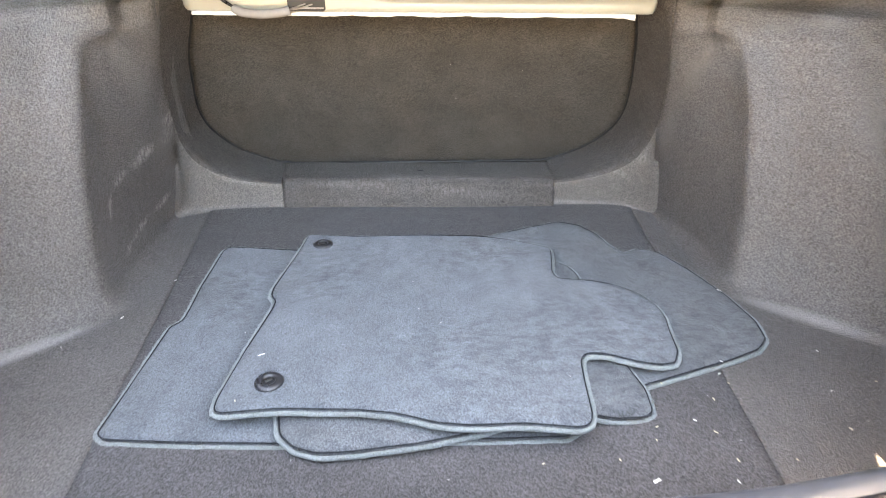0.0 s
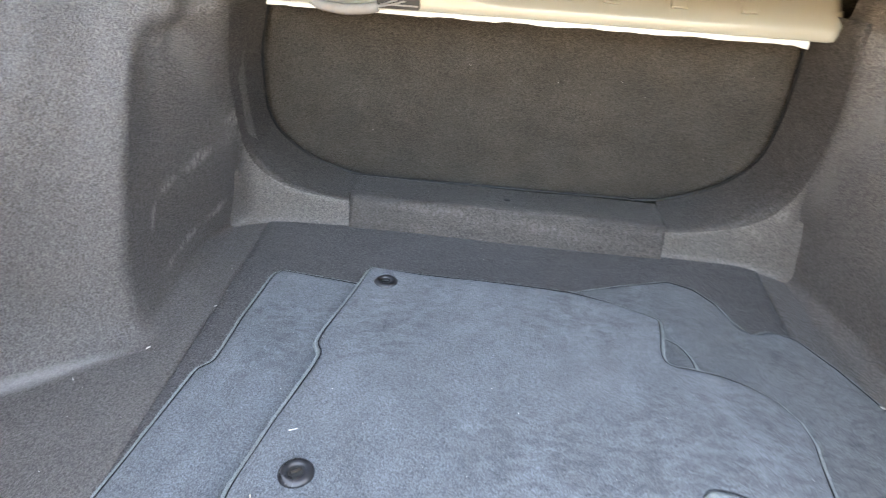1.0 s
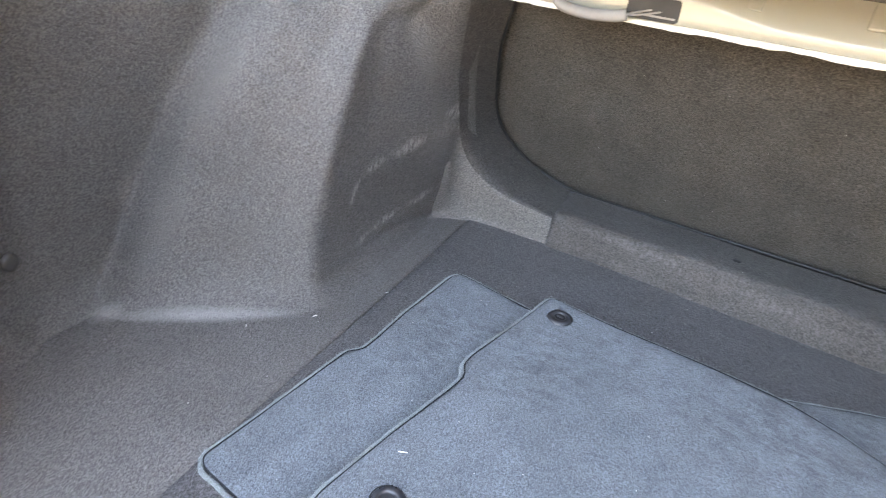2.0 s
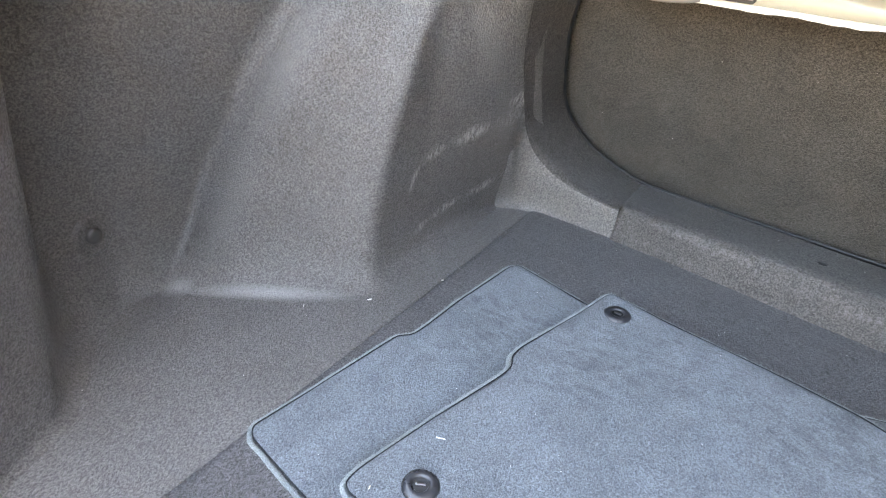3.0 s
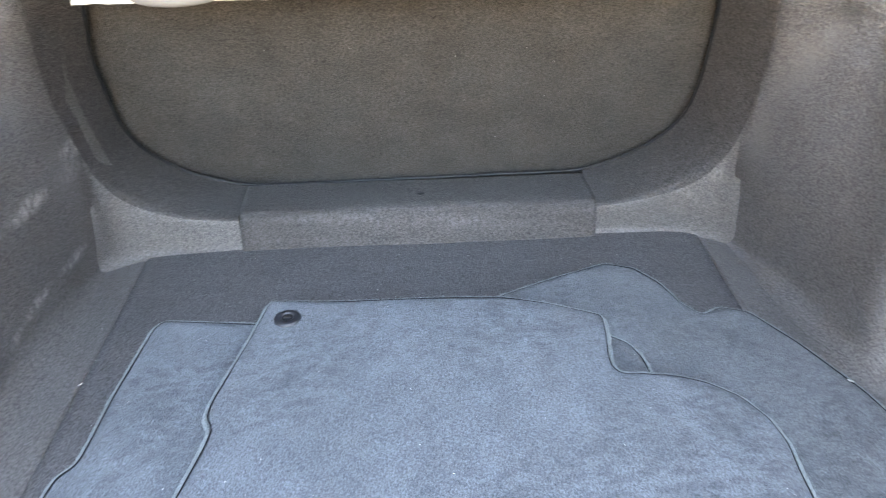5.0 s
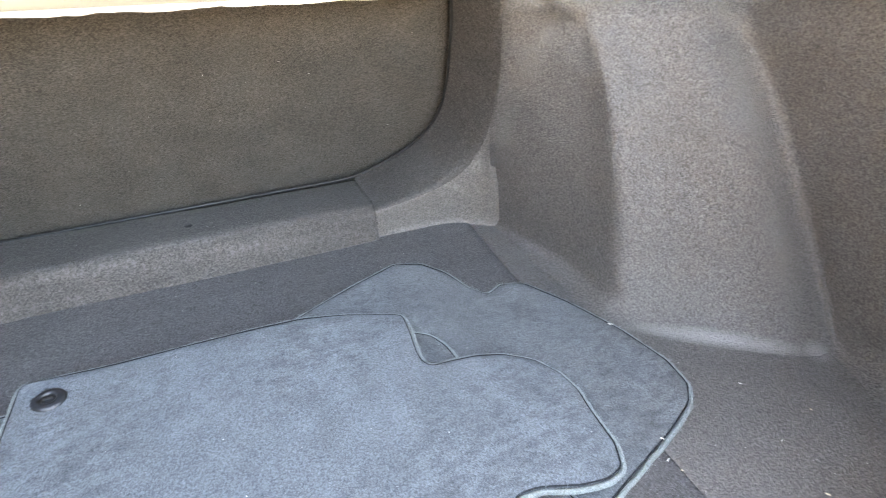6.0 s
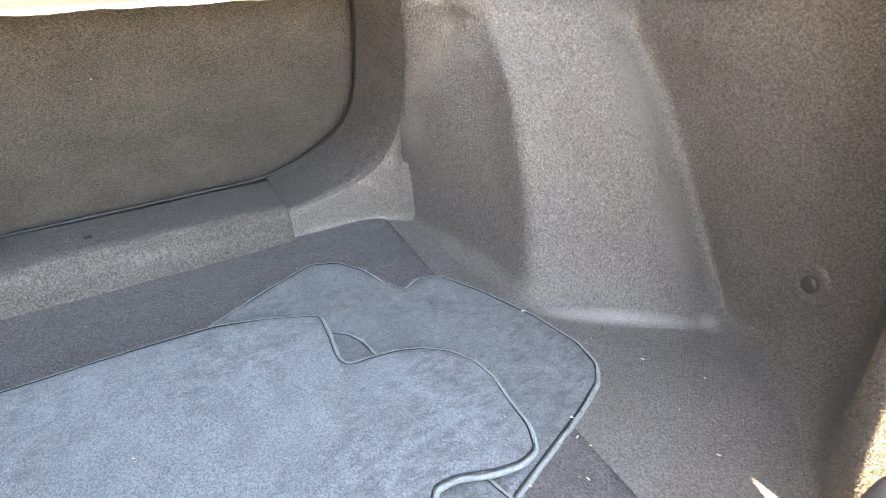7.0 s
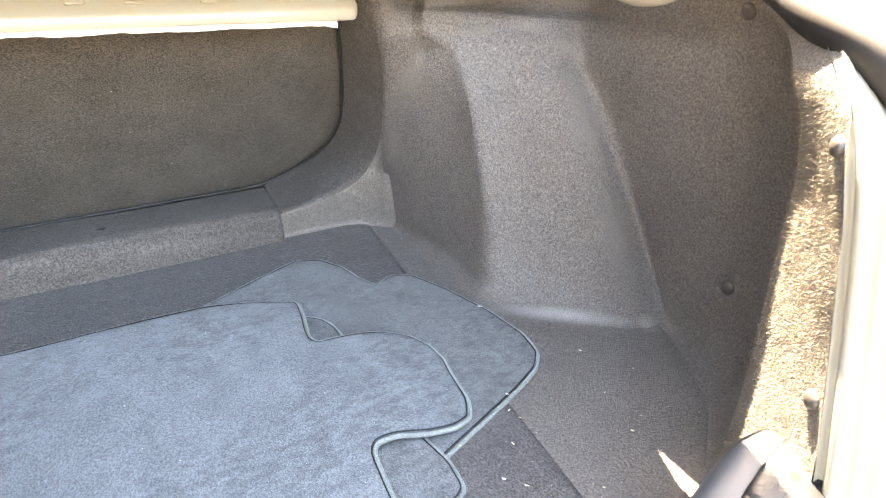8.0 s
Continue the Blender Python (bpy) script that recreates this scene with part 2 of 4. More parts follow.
M_PATCH = lit_falloff(M_PATCH, (.74, .74, .76), .440, .485)
M_STEP = scuffed(M_STEP, [
    ((-.12, 1.208, .046), (.13, .03, .012), (0, 4, 0)),
    ((.10, 1.206, .032), (.16, .03, .014), (0, 5, 0)),
    ((.02, 1.222, .060), (.20, .02, .012), (0, 0, 0)),
], 0.14)
def streaked(m, low, high):
    """Felt rubbed to and fro along x: long faint streaks."""
    nt = m.node_tree
    b = nt.nodes["Principled BSDF"]
    mp = nt.nodes.new("ShaderNodeMapping")
    mp.inputs["Scale"].default_value = (1, 7, 7)
    nt.links.new(nt.nodes.new("ShaderNodeTexCoord").outputs["Object"], mp.inputs[0])
    n1 = noise_tex(nt, 15, 5, 0.6, coords=mp.outputs[0])
    n1.inputs["Distortion"].default_value = 0.5
    tone = ramp(nt, n1.outputs[0], [(0.34, (low,) * 3), (0.66, (high,) * 3)]).outputs[0]
    old = b.inputs["Base Color"].links[0].from_socket
    nt.links.new(mix(nt, 1.0, old, tone, 'MULTIPLY'), b.inputs["Base Color"])
    return m


streaked(M_STEP, .84, 1.20)
streaked(M_FLOOR, .92, 1.09)
M_SEAM = plain("dark_thread", (0.018, 0.020, 0.023), 0.9, spec=0.1)
M_PAINT = plain("cream_body_paint", (0.292, 0.284, 0.238), 0.35, coat=0.5, grain=60, var=0.03, relief=0.0001)
M_UNDER = plain("raw_panel_edge", (0.70, 0.69, 0.64), 0.6, var=0.06)
M_BLACK = plain("black_plastic", (0.009, 0.010, 0.012), 0.26, spec=0.4, grain=900, var=0.2, relief=0.0003)
M_LIP = plain("matte_black_plastic", (0.050, 0.055, 0.063), 0.40, spec=0.5, grain=900, var=0.2, relief=0.0003)
M_GROMMET = plain("glossy_black_plastic", (0.018, 0.019, 0.022), 0.30, grain=400)
M_RUBBER = plain("black_rubber", (0.010, 0.0105, 0.0115), 0.6, grain=500)
M_SEAL = plain("weathered_seal_rubber", (0.0110, 0.0107, 0.0118), 0.7, spec=0.3, grain=500)
M_STEEL = plain("zinc_steel", (0.22, 0.22, 0.22), 0.35, metal=1.0)
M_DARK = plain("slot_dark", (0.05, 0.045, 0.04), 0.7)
M_GREY = plain("grey_sleeve", (0.20, 0.19, 0.18), 0.7)
M_GROUND = plain("pale_concrete", (0.27, 0.255, 0.235), 0.9, grain=90, var=0.35, relief=0.004)
# tones of the added unseen walls, set by the light they return
M_UNSEEN_BACK = plain("unseen_back_wall_brown", (0.180, 0.150, 0.115), 0.9, grain=40, var=0.3, relief=0.004)
M_UNSEEN_SIDE = plain("unseen_side_wall_brown", (0.140, 0.113, 0.084), 0.9, grain=40, var=0.3, relief=0.004)
M_CLIP = plain("clip_plastic", (0.045, 0.042, 0.040), 0.45, grain=500)
M_FIBRE = plain("felt_fibre", (0.17, 0.15, 0.12), 0.9, spec=0.1)
M_CRUMB = plain("straw_crumb", (0.55, 0.48, 0.34), 0.8)
M_CRUMB2 = plain("pale_crumb", (0.70, 0.68, 0.62), 0.8)


# ---- builders ----
def mesh_ob(name, verts, faces, mat, parent=None, smooth=True, label="", solid=0.0):
    me = bpy.data.meshes.new(name)
    me.from_pydata([tuple(map(float, v)) for v in verts], [], [tuple(map(int, f)) for f in faces])
    me.materials.append(mat)
    me.validate()
    if smooth:
        me.polygons.foreach_set("use_smooth", [True] * len(me.polygons))
    ob = new(name, me)
    if parent:
        ob.parent = parent
    if label:
        ob["label"] = label
    if solid:
        md = ob.modifiers.new("thickness", 'SOLIDIFY')
        md.thickness, md.offset = abs(solid), (-1 if solid > 0 else 1)
    return ob


def part(name, bm, material, parent=None, label="", smooth=False):
    me = bpy.data.meshes.new(name)
    bm.to_mesh(me)
    bm.free()
    me.materials.append(material)
    if smooth:
        me.polygons.foreach_set("use_smooth", [True] * len(me.polygons))
    ob = new(name, me)
    if parent:
        ob.parent = parent
    if label:
        ob["label"] = label
    return ob


def bevel_box(size, centre, bevel=0.003, rot=None, segs=2):
    bm = bmesh.new()
    bmesh.ops.create_cube(bm, size=1)
    bmesh.ops.scale(bm, vec=size, verts=bm.verts)
    if bevel:
        bmesh.ops.bevel(bm, geom=bm.edges[:], offset=bevel, segments=segs, affect='EDGES', profile=0.6)
    if rot is not None:
        bmesh.ops.transform(bm, matrix=rot, verts=bm.verts)
    bmesh.ops.translate(bm, vec=centre, verts=bm.verts)
    return bm


def resample(pts, n):
    p = np.array(pts, float)
    d = np.r_[0, np.cumsum(np.linalg.norm(np.diff(p, axis=0), axis=1))]
    s = np.linspace(0, d[-1], n)
    return np.stack([np.interp(s, d, p[:, k]) for k in range(p.shape[1])], 1)


def blur(a, sigma, axis):
    """Gaussian blur along an axis, ends held."""
    if sigma <= 0:
        return a
    r = int(3 * sigma) + 1
    k = np.exp(-0.5 * (np.arange(-r, r + 1) / sigma) ** 2)
    k /= k.sum()
    a = np.moveaxis(a, axis, 0)
    first, last = 2 * a[:1] - a[1:r + 1][::-1], 2 * a[-1:] - a[-r - 1:-1][::-1]
    e = np.concatenate([first, a, last], 0)
    out = sum(k[i] * e[i:i + len(a)] for i in range(2 * r + 1))
    return np.moveaxis(out, 0, axis)


def grid_mesh(name, g, mat, parent=None, label="", flip=False, solid=0.0):
    nv, nu = g.shape[:2]
    faces = []
    for j in range(nv - 1):
        for i in range(nu - 1):
            f = (j * nu + i, j * nu + i + 1, (j + 1) * nu + i + 1, (j + 1) * nu + i)
            faces.append(f[::-1] if flip else f)
    return mesh_ob(name, g.reshape(-1, 3), faces, mat, parent, True, label, solid)


def key_grid(rows, nu, nv, su, sv):
    """rows: polylines with the same count of keys; every key span takes the same share of columns."""
    r = np.array(rows, float)
    span = np.linalg.norm(np.diff(r, axis=1), axis=2).mean(0)
    at = np.r_[0, np.cumsum(span)] / span.sum()
    u = np.linspace(0, 1, nu)
    a = np.stack([np.stack([np.interp(u, at, row[:, k]) for k in range(3)], 1) for row in r])
    span = np.linalg.norm(np.diff(r, axis=0), axis=2).mean(1)
    at = np.r_[0, np.cumsum(span)] / span.sum()
    v = np.linspace(0, 1, nv)
    out = np.empty((nv, nu, 3))
    for i in range(nu):
        for k in range(3):
            out[:, i, k] = np.interp(v, at, a[:, i, k])
    return blur(blur(out, su, 1), sv, 0)


def wobble(g, amp, scale, seed=0):
    out = g.copy()
    for idx in np.ndindex(g.shape[:2]):
        p = Vector(g[idx]) * scale + Vector((seed, 0, 0))
        out[idx] += np.array(noise.noise_vector(p)) * amp
    return out


def tube(path, radius, sides=8, closed=False, wave=0.0, period=3):
    p = np.array(path, float)
    n = len(p)
    radii = np.broadcast_to(np.asarray(radius, float), (n,))
    verts, faces = [], []
    for i in range(n):
        a = p[(i - 1) % n] if closed or i else p[0]
        b = p[(i + 1) % n] if closed or i < n - 1 else p[-1]
        t = Vector(b - a).normalized()
        up = Vector((0, 0, 1)) if abs(t.z) < 0.95 else Vector((1, 0, 0))
        s = t.cross(up).normalized()
        w = s.cross(t)
        r = radii[i] * (1 + (wave if i % period else -wave))
        for k in range(sides):
            c = 2 * math.pi * k / sides
            verts.append(Vector(p[i]) + s * math.cos(c) * r + w * math.sin(c) * r)
    m = n if closed else n - 1
    for i in range(m):
        for k in range(sides):
            j, l = (i + 1) % n, (k + 1) % sides
            faces.append((i * sides + k, i * sides + l, j * sides + l, j * sides + k))
    if not closed:
        faces.append(tuple(range(sides))[::-1])
        faces.append(tuple((n - 1) * sides + k for k in range(sides)))
    return verts, faces


def lathe(profile, segs=28):
    """profile: (radius, height) pairs; axis z."""
    verts, faces = [], []
    for r, h in profile:
        for k in range(segs):
            a = 2 * math.pi * k / segs
            verts.append((r * math.cos(a), r * math.sin(a), h))
    for i in range(len(profile) - 1):
        for k in range(segs):
            l = (k + 1) % segs
            faces.append((i * segs + k, i * segs + l, (i + 1) * segs + l, (i + 1) * segs + k))
    return verts, faces


# ---- the luggage space: floor ----
def seam_x(y):
    return np.interp(y, [.30, .47, .56, .95, 1.24], [.362, .368, .376, .410, .438])


def floor_piece(name, a, b, z, mat, label, seed):
    """A felt sheet from edge a(y) to edge b(y)."""
    ys = np.linspace(0.30, 1.215, 76)
    g = np.array([[(a(y) + (b(y) - a(y)) * u, y, z) for u in np.linspace(0, 1, 60)] for y in ys])
    g = wobble(g, 0.0012, 6.0, seed)
    ob = grid_mesh(name, g, mat, solid=0.012)
    return tagged(ob, label, "floor", kind="structure")


floor_piece("floor", lambda y: -seam_x(y) + .0008, lambda y: seam_x(y) + .012 - .0008, 0.003, M_FLOOR, "dark grey needle-felt boot floor board with crumbs on it", 0)
floor_piece("floor_side_left", lambda y: -.78, lambda y: -seam_x(y) - .0008, 0.0015, M_LINER, "dark grey felt floor edge beside the board", 4)
floor_piece("floor_side_right", lambda y: seam_x(y) + .012 + .0008, lambda y: .78, 0.0015, M_LINER, "dark grey felt floor edge beside the board", 5)


# ---- felt side linings ----
# front edge of the seat frame: half width and height
F = [(.278, .056), (.327, .062), (.389, .084), (.430, .120), (.449, .165), (.450, .22), (.437, .30), (.415, .37), (.400, .425)]
F_LEFT = [(.288, .054), (.358, .059), (.412, .081), (.446, .117), (.458, .165), (.454, .225), (.440, .30), (.417, .37), (.400, .425)]
REAR = [
    # z: pocket, pocket end, crease, strip at the rear corner
    (.00, (.694, .600), (.640, .528), (.520, .450), (.461, .341)),
    (.04, (.708, .619), (.675, .530), (.533, .462), (.463, .346)),
    (.08, (.718, .622), (.688, .529), (.544, .471), (.465, .352)),
    (.156, (.719, .626), (.692, .524), (.567, .492), (.474, .371)),
    (.25, (.714, .640), (.692, .520), (.578, .510), (.497, .407)),
    (.34, (.704, .660), (.688, .528), (.584, .522), (.500, .433)),
    (.38, (.698, .676), (.684, .545), (.581, .532), (.503, .448)),
    (.405, (.694, .696), (.680, .565), (.579, .542), (.509, .457)),
    (.425, (.698, .715), (.677, .588), (.578, .552), (.525, .472)),
    (.460, (.688, .735), (.672, .640), (.600, .580), (.567, .514)),
    (.500, (.668, .760), (.662, .680), (.645, .632), (.636, .600)),
]
# foot of the arch face (two ends), edge and ridge along it by height, post corner, shift of the rear part
ARCH = {
    1: dict(foot=((.498, .862), (.694, .702)),
            edge=[0, -.009, -.024, -.033, -.045, -.063, -.084, -.096], ridge=[.246, .208, .170, .151, .126, .100, .070, .036],
            post=[(0, .490, 1.175), (.08, .477, 1.158), (.16, .466, 1.134), (.25, .464, 1.112), (.30, .470, 1.085), (.34, .482, 1.066), (.38, .508, 1.055)],
            shift=(0, 0)),
    -1: dict(foot=((.463, .822), (.655, .650)),
             edge=[0, -.003, -.018, -.027, -.042, -.057, -.075, -.084], ridge=[.246, .212, .177, .158, .132, .106, .076, .042],
             post=[(0, .500, 1.168), (.08, .476, 1.145), (.16, .464, 1.122), (.25, .462, 1.088), (.30, .468, 1.060), (.34, .478, 1.036), (.38, .500, 1.022)],
             shift=(-.014, -.032)),
}
HEIGHTS = [0, .08, .16, .20, .25, .30, .35, .38]
LEAN = [0, .030, .052, .062, .077, .096, .121, .142]        # how far the face leans back


def side_lining(s, name, label):
    """The moulded felt of one side: corner post, wheel arch, side pocket, rear corner. s: 1 right, -1 left."""
    k = ARCH[s]
    A, B = (np.array(p) for p in k["foot"])
    d = (B - A) / np.linalg.norm(B - A)
    away = np.array([-d[1], d[0]])
    zr = [r[0] for r in REAR]

    def keys(z, back=0.0):
        """Plan of the lining at one height, from the post to the rear corner."""
        h = min(z, .362)
        es, rs = np.interp(h, HEIGHTS, k["edge"]), np.interp(h, HEIGHTS, k["ridge"])
        o = np.interp(h, HEIGHTS, LEAN) + back

        def face(along, deep):
            return A + d * along + away * (o + deep)
        post = np.array([np.interp(h, [p[0] for p in k["post"]], [p[j] for p in k["post"]]) for j in (1, 2)])
        bulge = float(np.interp(h, [0, .05, .30, .38], [.5, 1, 1, .6]))
        edge, w = face(es, .002), rs - es
        rear = [np.array([np.interp(z, zr, [r[j][i] for r in REAR]) for i in (0, 1)]) for j in (1, 2, 3, 4)]
        rear = [q + np.array(k["shift"]) * f for q, f in zip(rear, (1.0, .6, .25, .1))]
        fr = F if s > 0 else F_LEFT
        fx = float(np.interp(z, [q[1] for q in fr[4:]], [q[0] for q in fr[4:]]))
        behind = .022 * float(np.clip((.150 - z) / .06, 0, 1))       # below, the paler moulding stands in front
        front = np.array([fx + .004, 1.232 - .42 * z + .001 + behind])
        wall = edge - post
        hollow = min(1.0, np.linalg.norm(wall) / .16)
        post = post + np.array([0, .4 * behind])
        out = [front + (-.010, .040), front, post * .6 + front * .4 + (.002, -.002), post * .93 + edge * .07, post + wall * .30 + (.006 * hollow, 0), post + wall * .66 + (.014 * hollow, 0), post + wall * .88 + (.009 * hollow, 0),
               edge * .55 + (post + wall * .9) * .2 + face(es + .022, .004) * .25,
               face(es + .030, .007), face(es + w * .30, .014 * bulge), face(es + w * .58, .008 * bulge), face(rs - .038, .001 * bulge),
               face(rs - .001, .008 * bulge), face(rs + .038, .032 * bulge), *rear]
        shut = float(np.clip((z - .348) / .036, 0, 1))               # the hollow closes towards the top
        shut = shut * shut * (3 - 2 * shut)
        for i in range(2, 8):
            out[i] = np.array(out[i]) * (1 - shut) + (front + (out[8] - front) * (i - 1) / 7) * shut
        for i, share in ((1, .3), (2, .6), (3, 1)):
            out[i] = out[i] + away * back * share
        return [np.array(q) for q in out]

    def row(z, back=0.0, rise=0.0, spread=0.0):
        pts = keys(z, back)
        p = np.array(pts)
        if spread:
            t = np.gradient(p, axis=0)
            nrm = np.stack([t[:, 1], -t[:, 0]], 1)
            nrm /= np.linalg.norm(nrm, axis=1)[:, None]
            nrm = np.where((nrm[:, :1] > 0) & (np.arange(len(p))[:, None] < 14), -nrm, nrm)
            room = np.array([.1, .2, .2, .35, .9, 1, 1, 1, 1, 1, 1, .9, .8, .8, .9, .7, .4, .2])
            p = p + nrm * spread * room[:, None]
        return [(s * x, y, z + rise) for x, y in p]

    rows = [row(.0, spread=.055, rise=-.004), row(.0, spread=.026, rise=.0012), row(.0, spread=.010, rise=.0055), row(.020)]
    rows += [row(z) for z in (.05, .08, .12, .16, .20, .25, .30, .335, .36)]
    rows += [row(.378, .004), row(.390, .014), row(.402, .022), row(.4155, .025), row(.4175, .045), row(.430, .050), row(.460, .055), row(.500, .060)]
    g = key_grid(rows, 230, 100, 2.6, 1.2)
    g = wobble(g, 0.0022, 9.0, 3 + s)
    g = wobble(g, 0.0007, 38.0, 9 + s)
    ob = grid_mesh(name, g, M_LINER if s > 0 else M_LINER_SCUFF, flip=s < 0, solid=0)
    return tagged(ob, label, "boot lining", kind="structure")


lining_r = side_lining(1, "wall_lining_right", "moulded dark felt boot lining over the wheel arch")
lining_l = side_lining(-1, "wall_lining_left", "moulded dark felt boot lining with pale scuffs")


# ---- frame of the seat-back opening and the step ----
G = [(.283, 1.200, -.005), (.34, 1.198, -.005), (.42, 1.195, -.005), (.500, 1.196, -.005), (.494, 1.180, .07), (.484, 1.162, .15), (.478, 1.146, .22), (.498, 1.088, .31), (.58, 1.082, .425)]
O = [(.291, .048), (.335, .068), (.385, .100), (.420, .145), (.429, .19), (.420, .25), (.407, .30), (.393, .35), (.362, .43)]
O_LEFT = [(.307, .041), (.350, .057), (.402, .082), (.445, .138), (.452, .19), (.438, .25), (.423, .31), (.399, .36), (.366, .43)]


def on_seat(x, z, off=0.0):
    return (x, 1.377 - 0.6 * z - off, z)


def frame_side(s, name, label):
    f = [(s * x, 1.232 - .42 * z, z) for x, z in (F if s > 0 else F_LEFT)]
    post = ARCH[s]["post"]
    foot, gg, wall = ARCH[s]["foot"][0], [], []
    for i, (x, y, z) in enumerate(G):
        if i < 3:                                     # toe running out onto the floor
            far = .008 if s > 0 else 0
            gg.append((s * x, y + .002 + far, .004))
            wall.append((s * x, y - .016 + far, -.006))
            continue
        zc = min(max(z, 0), .36)
        cx, cy = (float(np.interp(zc, [p[0] for p in post], [p[j] for p in post])) for j in (1, 2))
        fx, fy = abs(f[i][0]), f[i][1]
        run = max(.0, z - .36)
        cy += .024 * float(np.clip((z - .08) / .06, 0, 1))       # tucks in behind the lining above
        t = min(.5, .026 / max(.01, math.hypot(fx - cx, fy - cy)))
        gg.append((s * (cx + (fx - cx) * t + .3 * run), cy + (fy - cy) * t + .55 * run, max(z, .006)))
        ex, ey = foot[0] - cx, foot[1] + .3 * zc - cy
        n = math.hypot(ex, ey)
        reach = float(np.interp(z, [0, .07], [.030, .012]))
        wall.append((s * (cx + ex / n * reach + .016 + .5 * run), cy + ey / n * reach + .6 * run, max(z, -.004)))
    o = [(s * p[0], p[1] + .003, p[2]) for p in (on_seat(x, z) for x, z in (O if s > 0 else O_LEFT))]
    rows = list(zip(*[wall, gg, f, o]))
    g = key_grid([list(r) for r in zip(*rows)], 90, 70, 3.2, 3.0)
    g = wobble(g, 0.0018, 10.0, 7 + s)
    cut = int(np.argmin(np.abs(g[:, 8] - np.array(f[0])).sum(1))) + 1
    ob = tagged(grid_mesh(name, g[cut - 1:], M_STEP, flip=s > 0), label, "boot lining", kind="structure")
    rise = int(np.argmax(g[cut - 1, :, 2] > .185))
    grid_mesh("post_face", g[:cut, :rise + 1], M_PATCH, ob, "grey felt face of the corner moulding, lightened as if lit", flip=s > 0)
    return ob


frame_side(1, "wall_frame_right", "grey felt corner moulding beside the seat back")
frame_side(-1, "wall_frame_left", "grey felt corner moulding beside the seat back")

# the loose centre piece of the step
prof = [(1.197, -.004), (1.203, .012), (1.2085, .040), (1.213, .052), (1.222, .058), (1.25, .056), (1.30, .050), (1.344, .047), (1.352, .043), (1.354, .030)]
prof = blur(resample(prof, 60), 1.6, 0)
xs = np.linspace(-0.2853, 0.2812, 70)
g = np.empty((60, 70, 3))
for j in range(60):
    for i in range(70):
        x = xs[i] * (1 + (0.035 if xs[i] > 0 else 0.066) * np.clip((prof[j, 0] - 1.215) / .13, 0, 1))
        g[j, i] = (x, prof[j, 0] - .004, prof[j, 1] + .002)
g = wobble(g, 0.0015, 9.0, 12)
step = tagged(grid_mesh("step_cover", g, M_STEP, flip=False, solid=0.004), "grey felt step cover below the seat back", "boot lining", kind="structure")

# ---- seat back ----
gx, gz = np.linspace(-.50, .50, 60), np.linspace(.0, .46, 30)
g = np.array([[on_seat(x, z, -0.024 + 0.006 * math.cos(x * 3)) for x in gx] for z in gz])
g = wobble(g, 0.002, 5.0, 20)
seat_back = tagged(new("seat_back"), "folded-up rear seat back covered in dark felt", "seat back")
grid_mesh("back_panel", g, M_SEAT, seat_back, "dark olive-grey felt panel", solid=0.03)
# black tube laid in the gap round the panel, in place of its shade
rim_line = [on_seat(-x, z, -.004) for x, z in O_LEFT[::-1]] + [on_seat(x, z, -.004) for x, z in O]
v, f = tube(blur(resample(rim_line, 220), 3.0, 0), .0027, 8)
mesh_ob("gap_shade", v, f, M_RUBBER, seat_back, label="thin black tube standing for the dark gap round the panel")

# ---- painted cross member above the seat back ----
beam = tagged(new("rear_shelf_panel"), "cream painted steel cross member with stamped ribs", "body panel", kind="structure")
BP = [(1.100, .3990), (1.0830, .3968), (1.0795, .3975), (1.0772, .4100), (1.0790, .4135), (1.100, .4430), (1.140, .500), (1.200, .572), (1.50, .60)]
bp = blur(resample(BP, 200), 1.0, 0)
bx = np.linspace(-.376, .388, 110)
g = np.empty((200, 110, 3))
for j in range(200):
    y0, z0 = bp[j]
    lift = float(np.interp(z0, [.400, .410, .440, .52], [0, 1, 1, 0]))
    for i in range(110):
        end = max(0.0, abs(bx[i] - .006) - .370) / .012
        u = np.clip((-.03 - bx[i]) / .13, 0, 1)
        rise = .016 * u * u * (3 - 2 * u) * lift           # the fold climbs towards the cable slot
        g[j, i] = (bx[i], y0 + .010 * end * end, z0 + rise + (.006 * end * end if z0 < .430 else 0))
grid_mesh("panel", g, M_PAINT, beam, flip=False, solid=0.002)
# stamped ribs on the slope
for x in (-.082, .036, .097, .183, .271):
    bm = bevel_box((.021, .046, .0042), (0, 0, 0), .0019, segs=3)
    bmesh.ops.transform(bm, matrix=pose(x, 1.0985, .4435, 54.5), verts=bm.verts)
    part("rib", bm, M_PAINT, beam, smooth=True)
# ragged pale edge that hangs below the panel
random.seed(5)
top_, bot_ = [], []
ex = np.linspace(-.362, .352, 150)
for x in ex:
    w = .0066 + .0022 * noise.noise(Vector((x * 22, 0, 0))) + .0012 * noise.noise(Vector((x * 70, 3, 0)))
    w += .004 * max(0, 1 - abs(x - .352) / .02)
    top_.append((x, 1.0815, .3985))
    bot_.append((x, 1.0790, .3985 - w))
g = np.array([bot_, [(a[0], 1.0787, (a[2] + b[2]) / 2) for a, b in zip(top_, bot_)], top_])
grid_mesh("pale_edge", g, M_UNDER, beam, "ragged off-white edge strip", solid=0.0015)
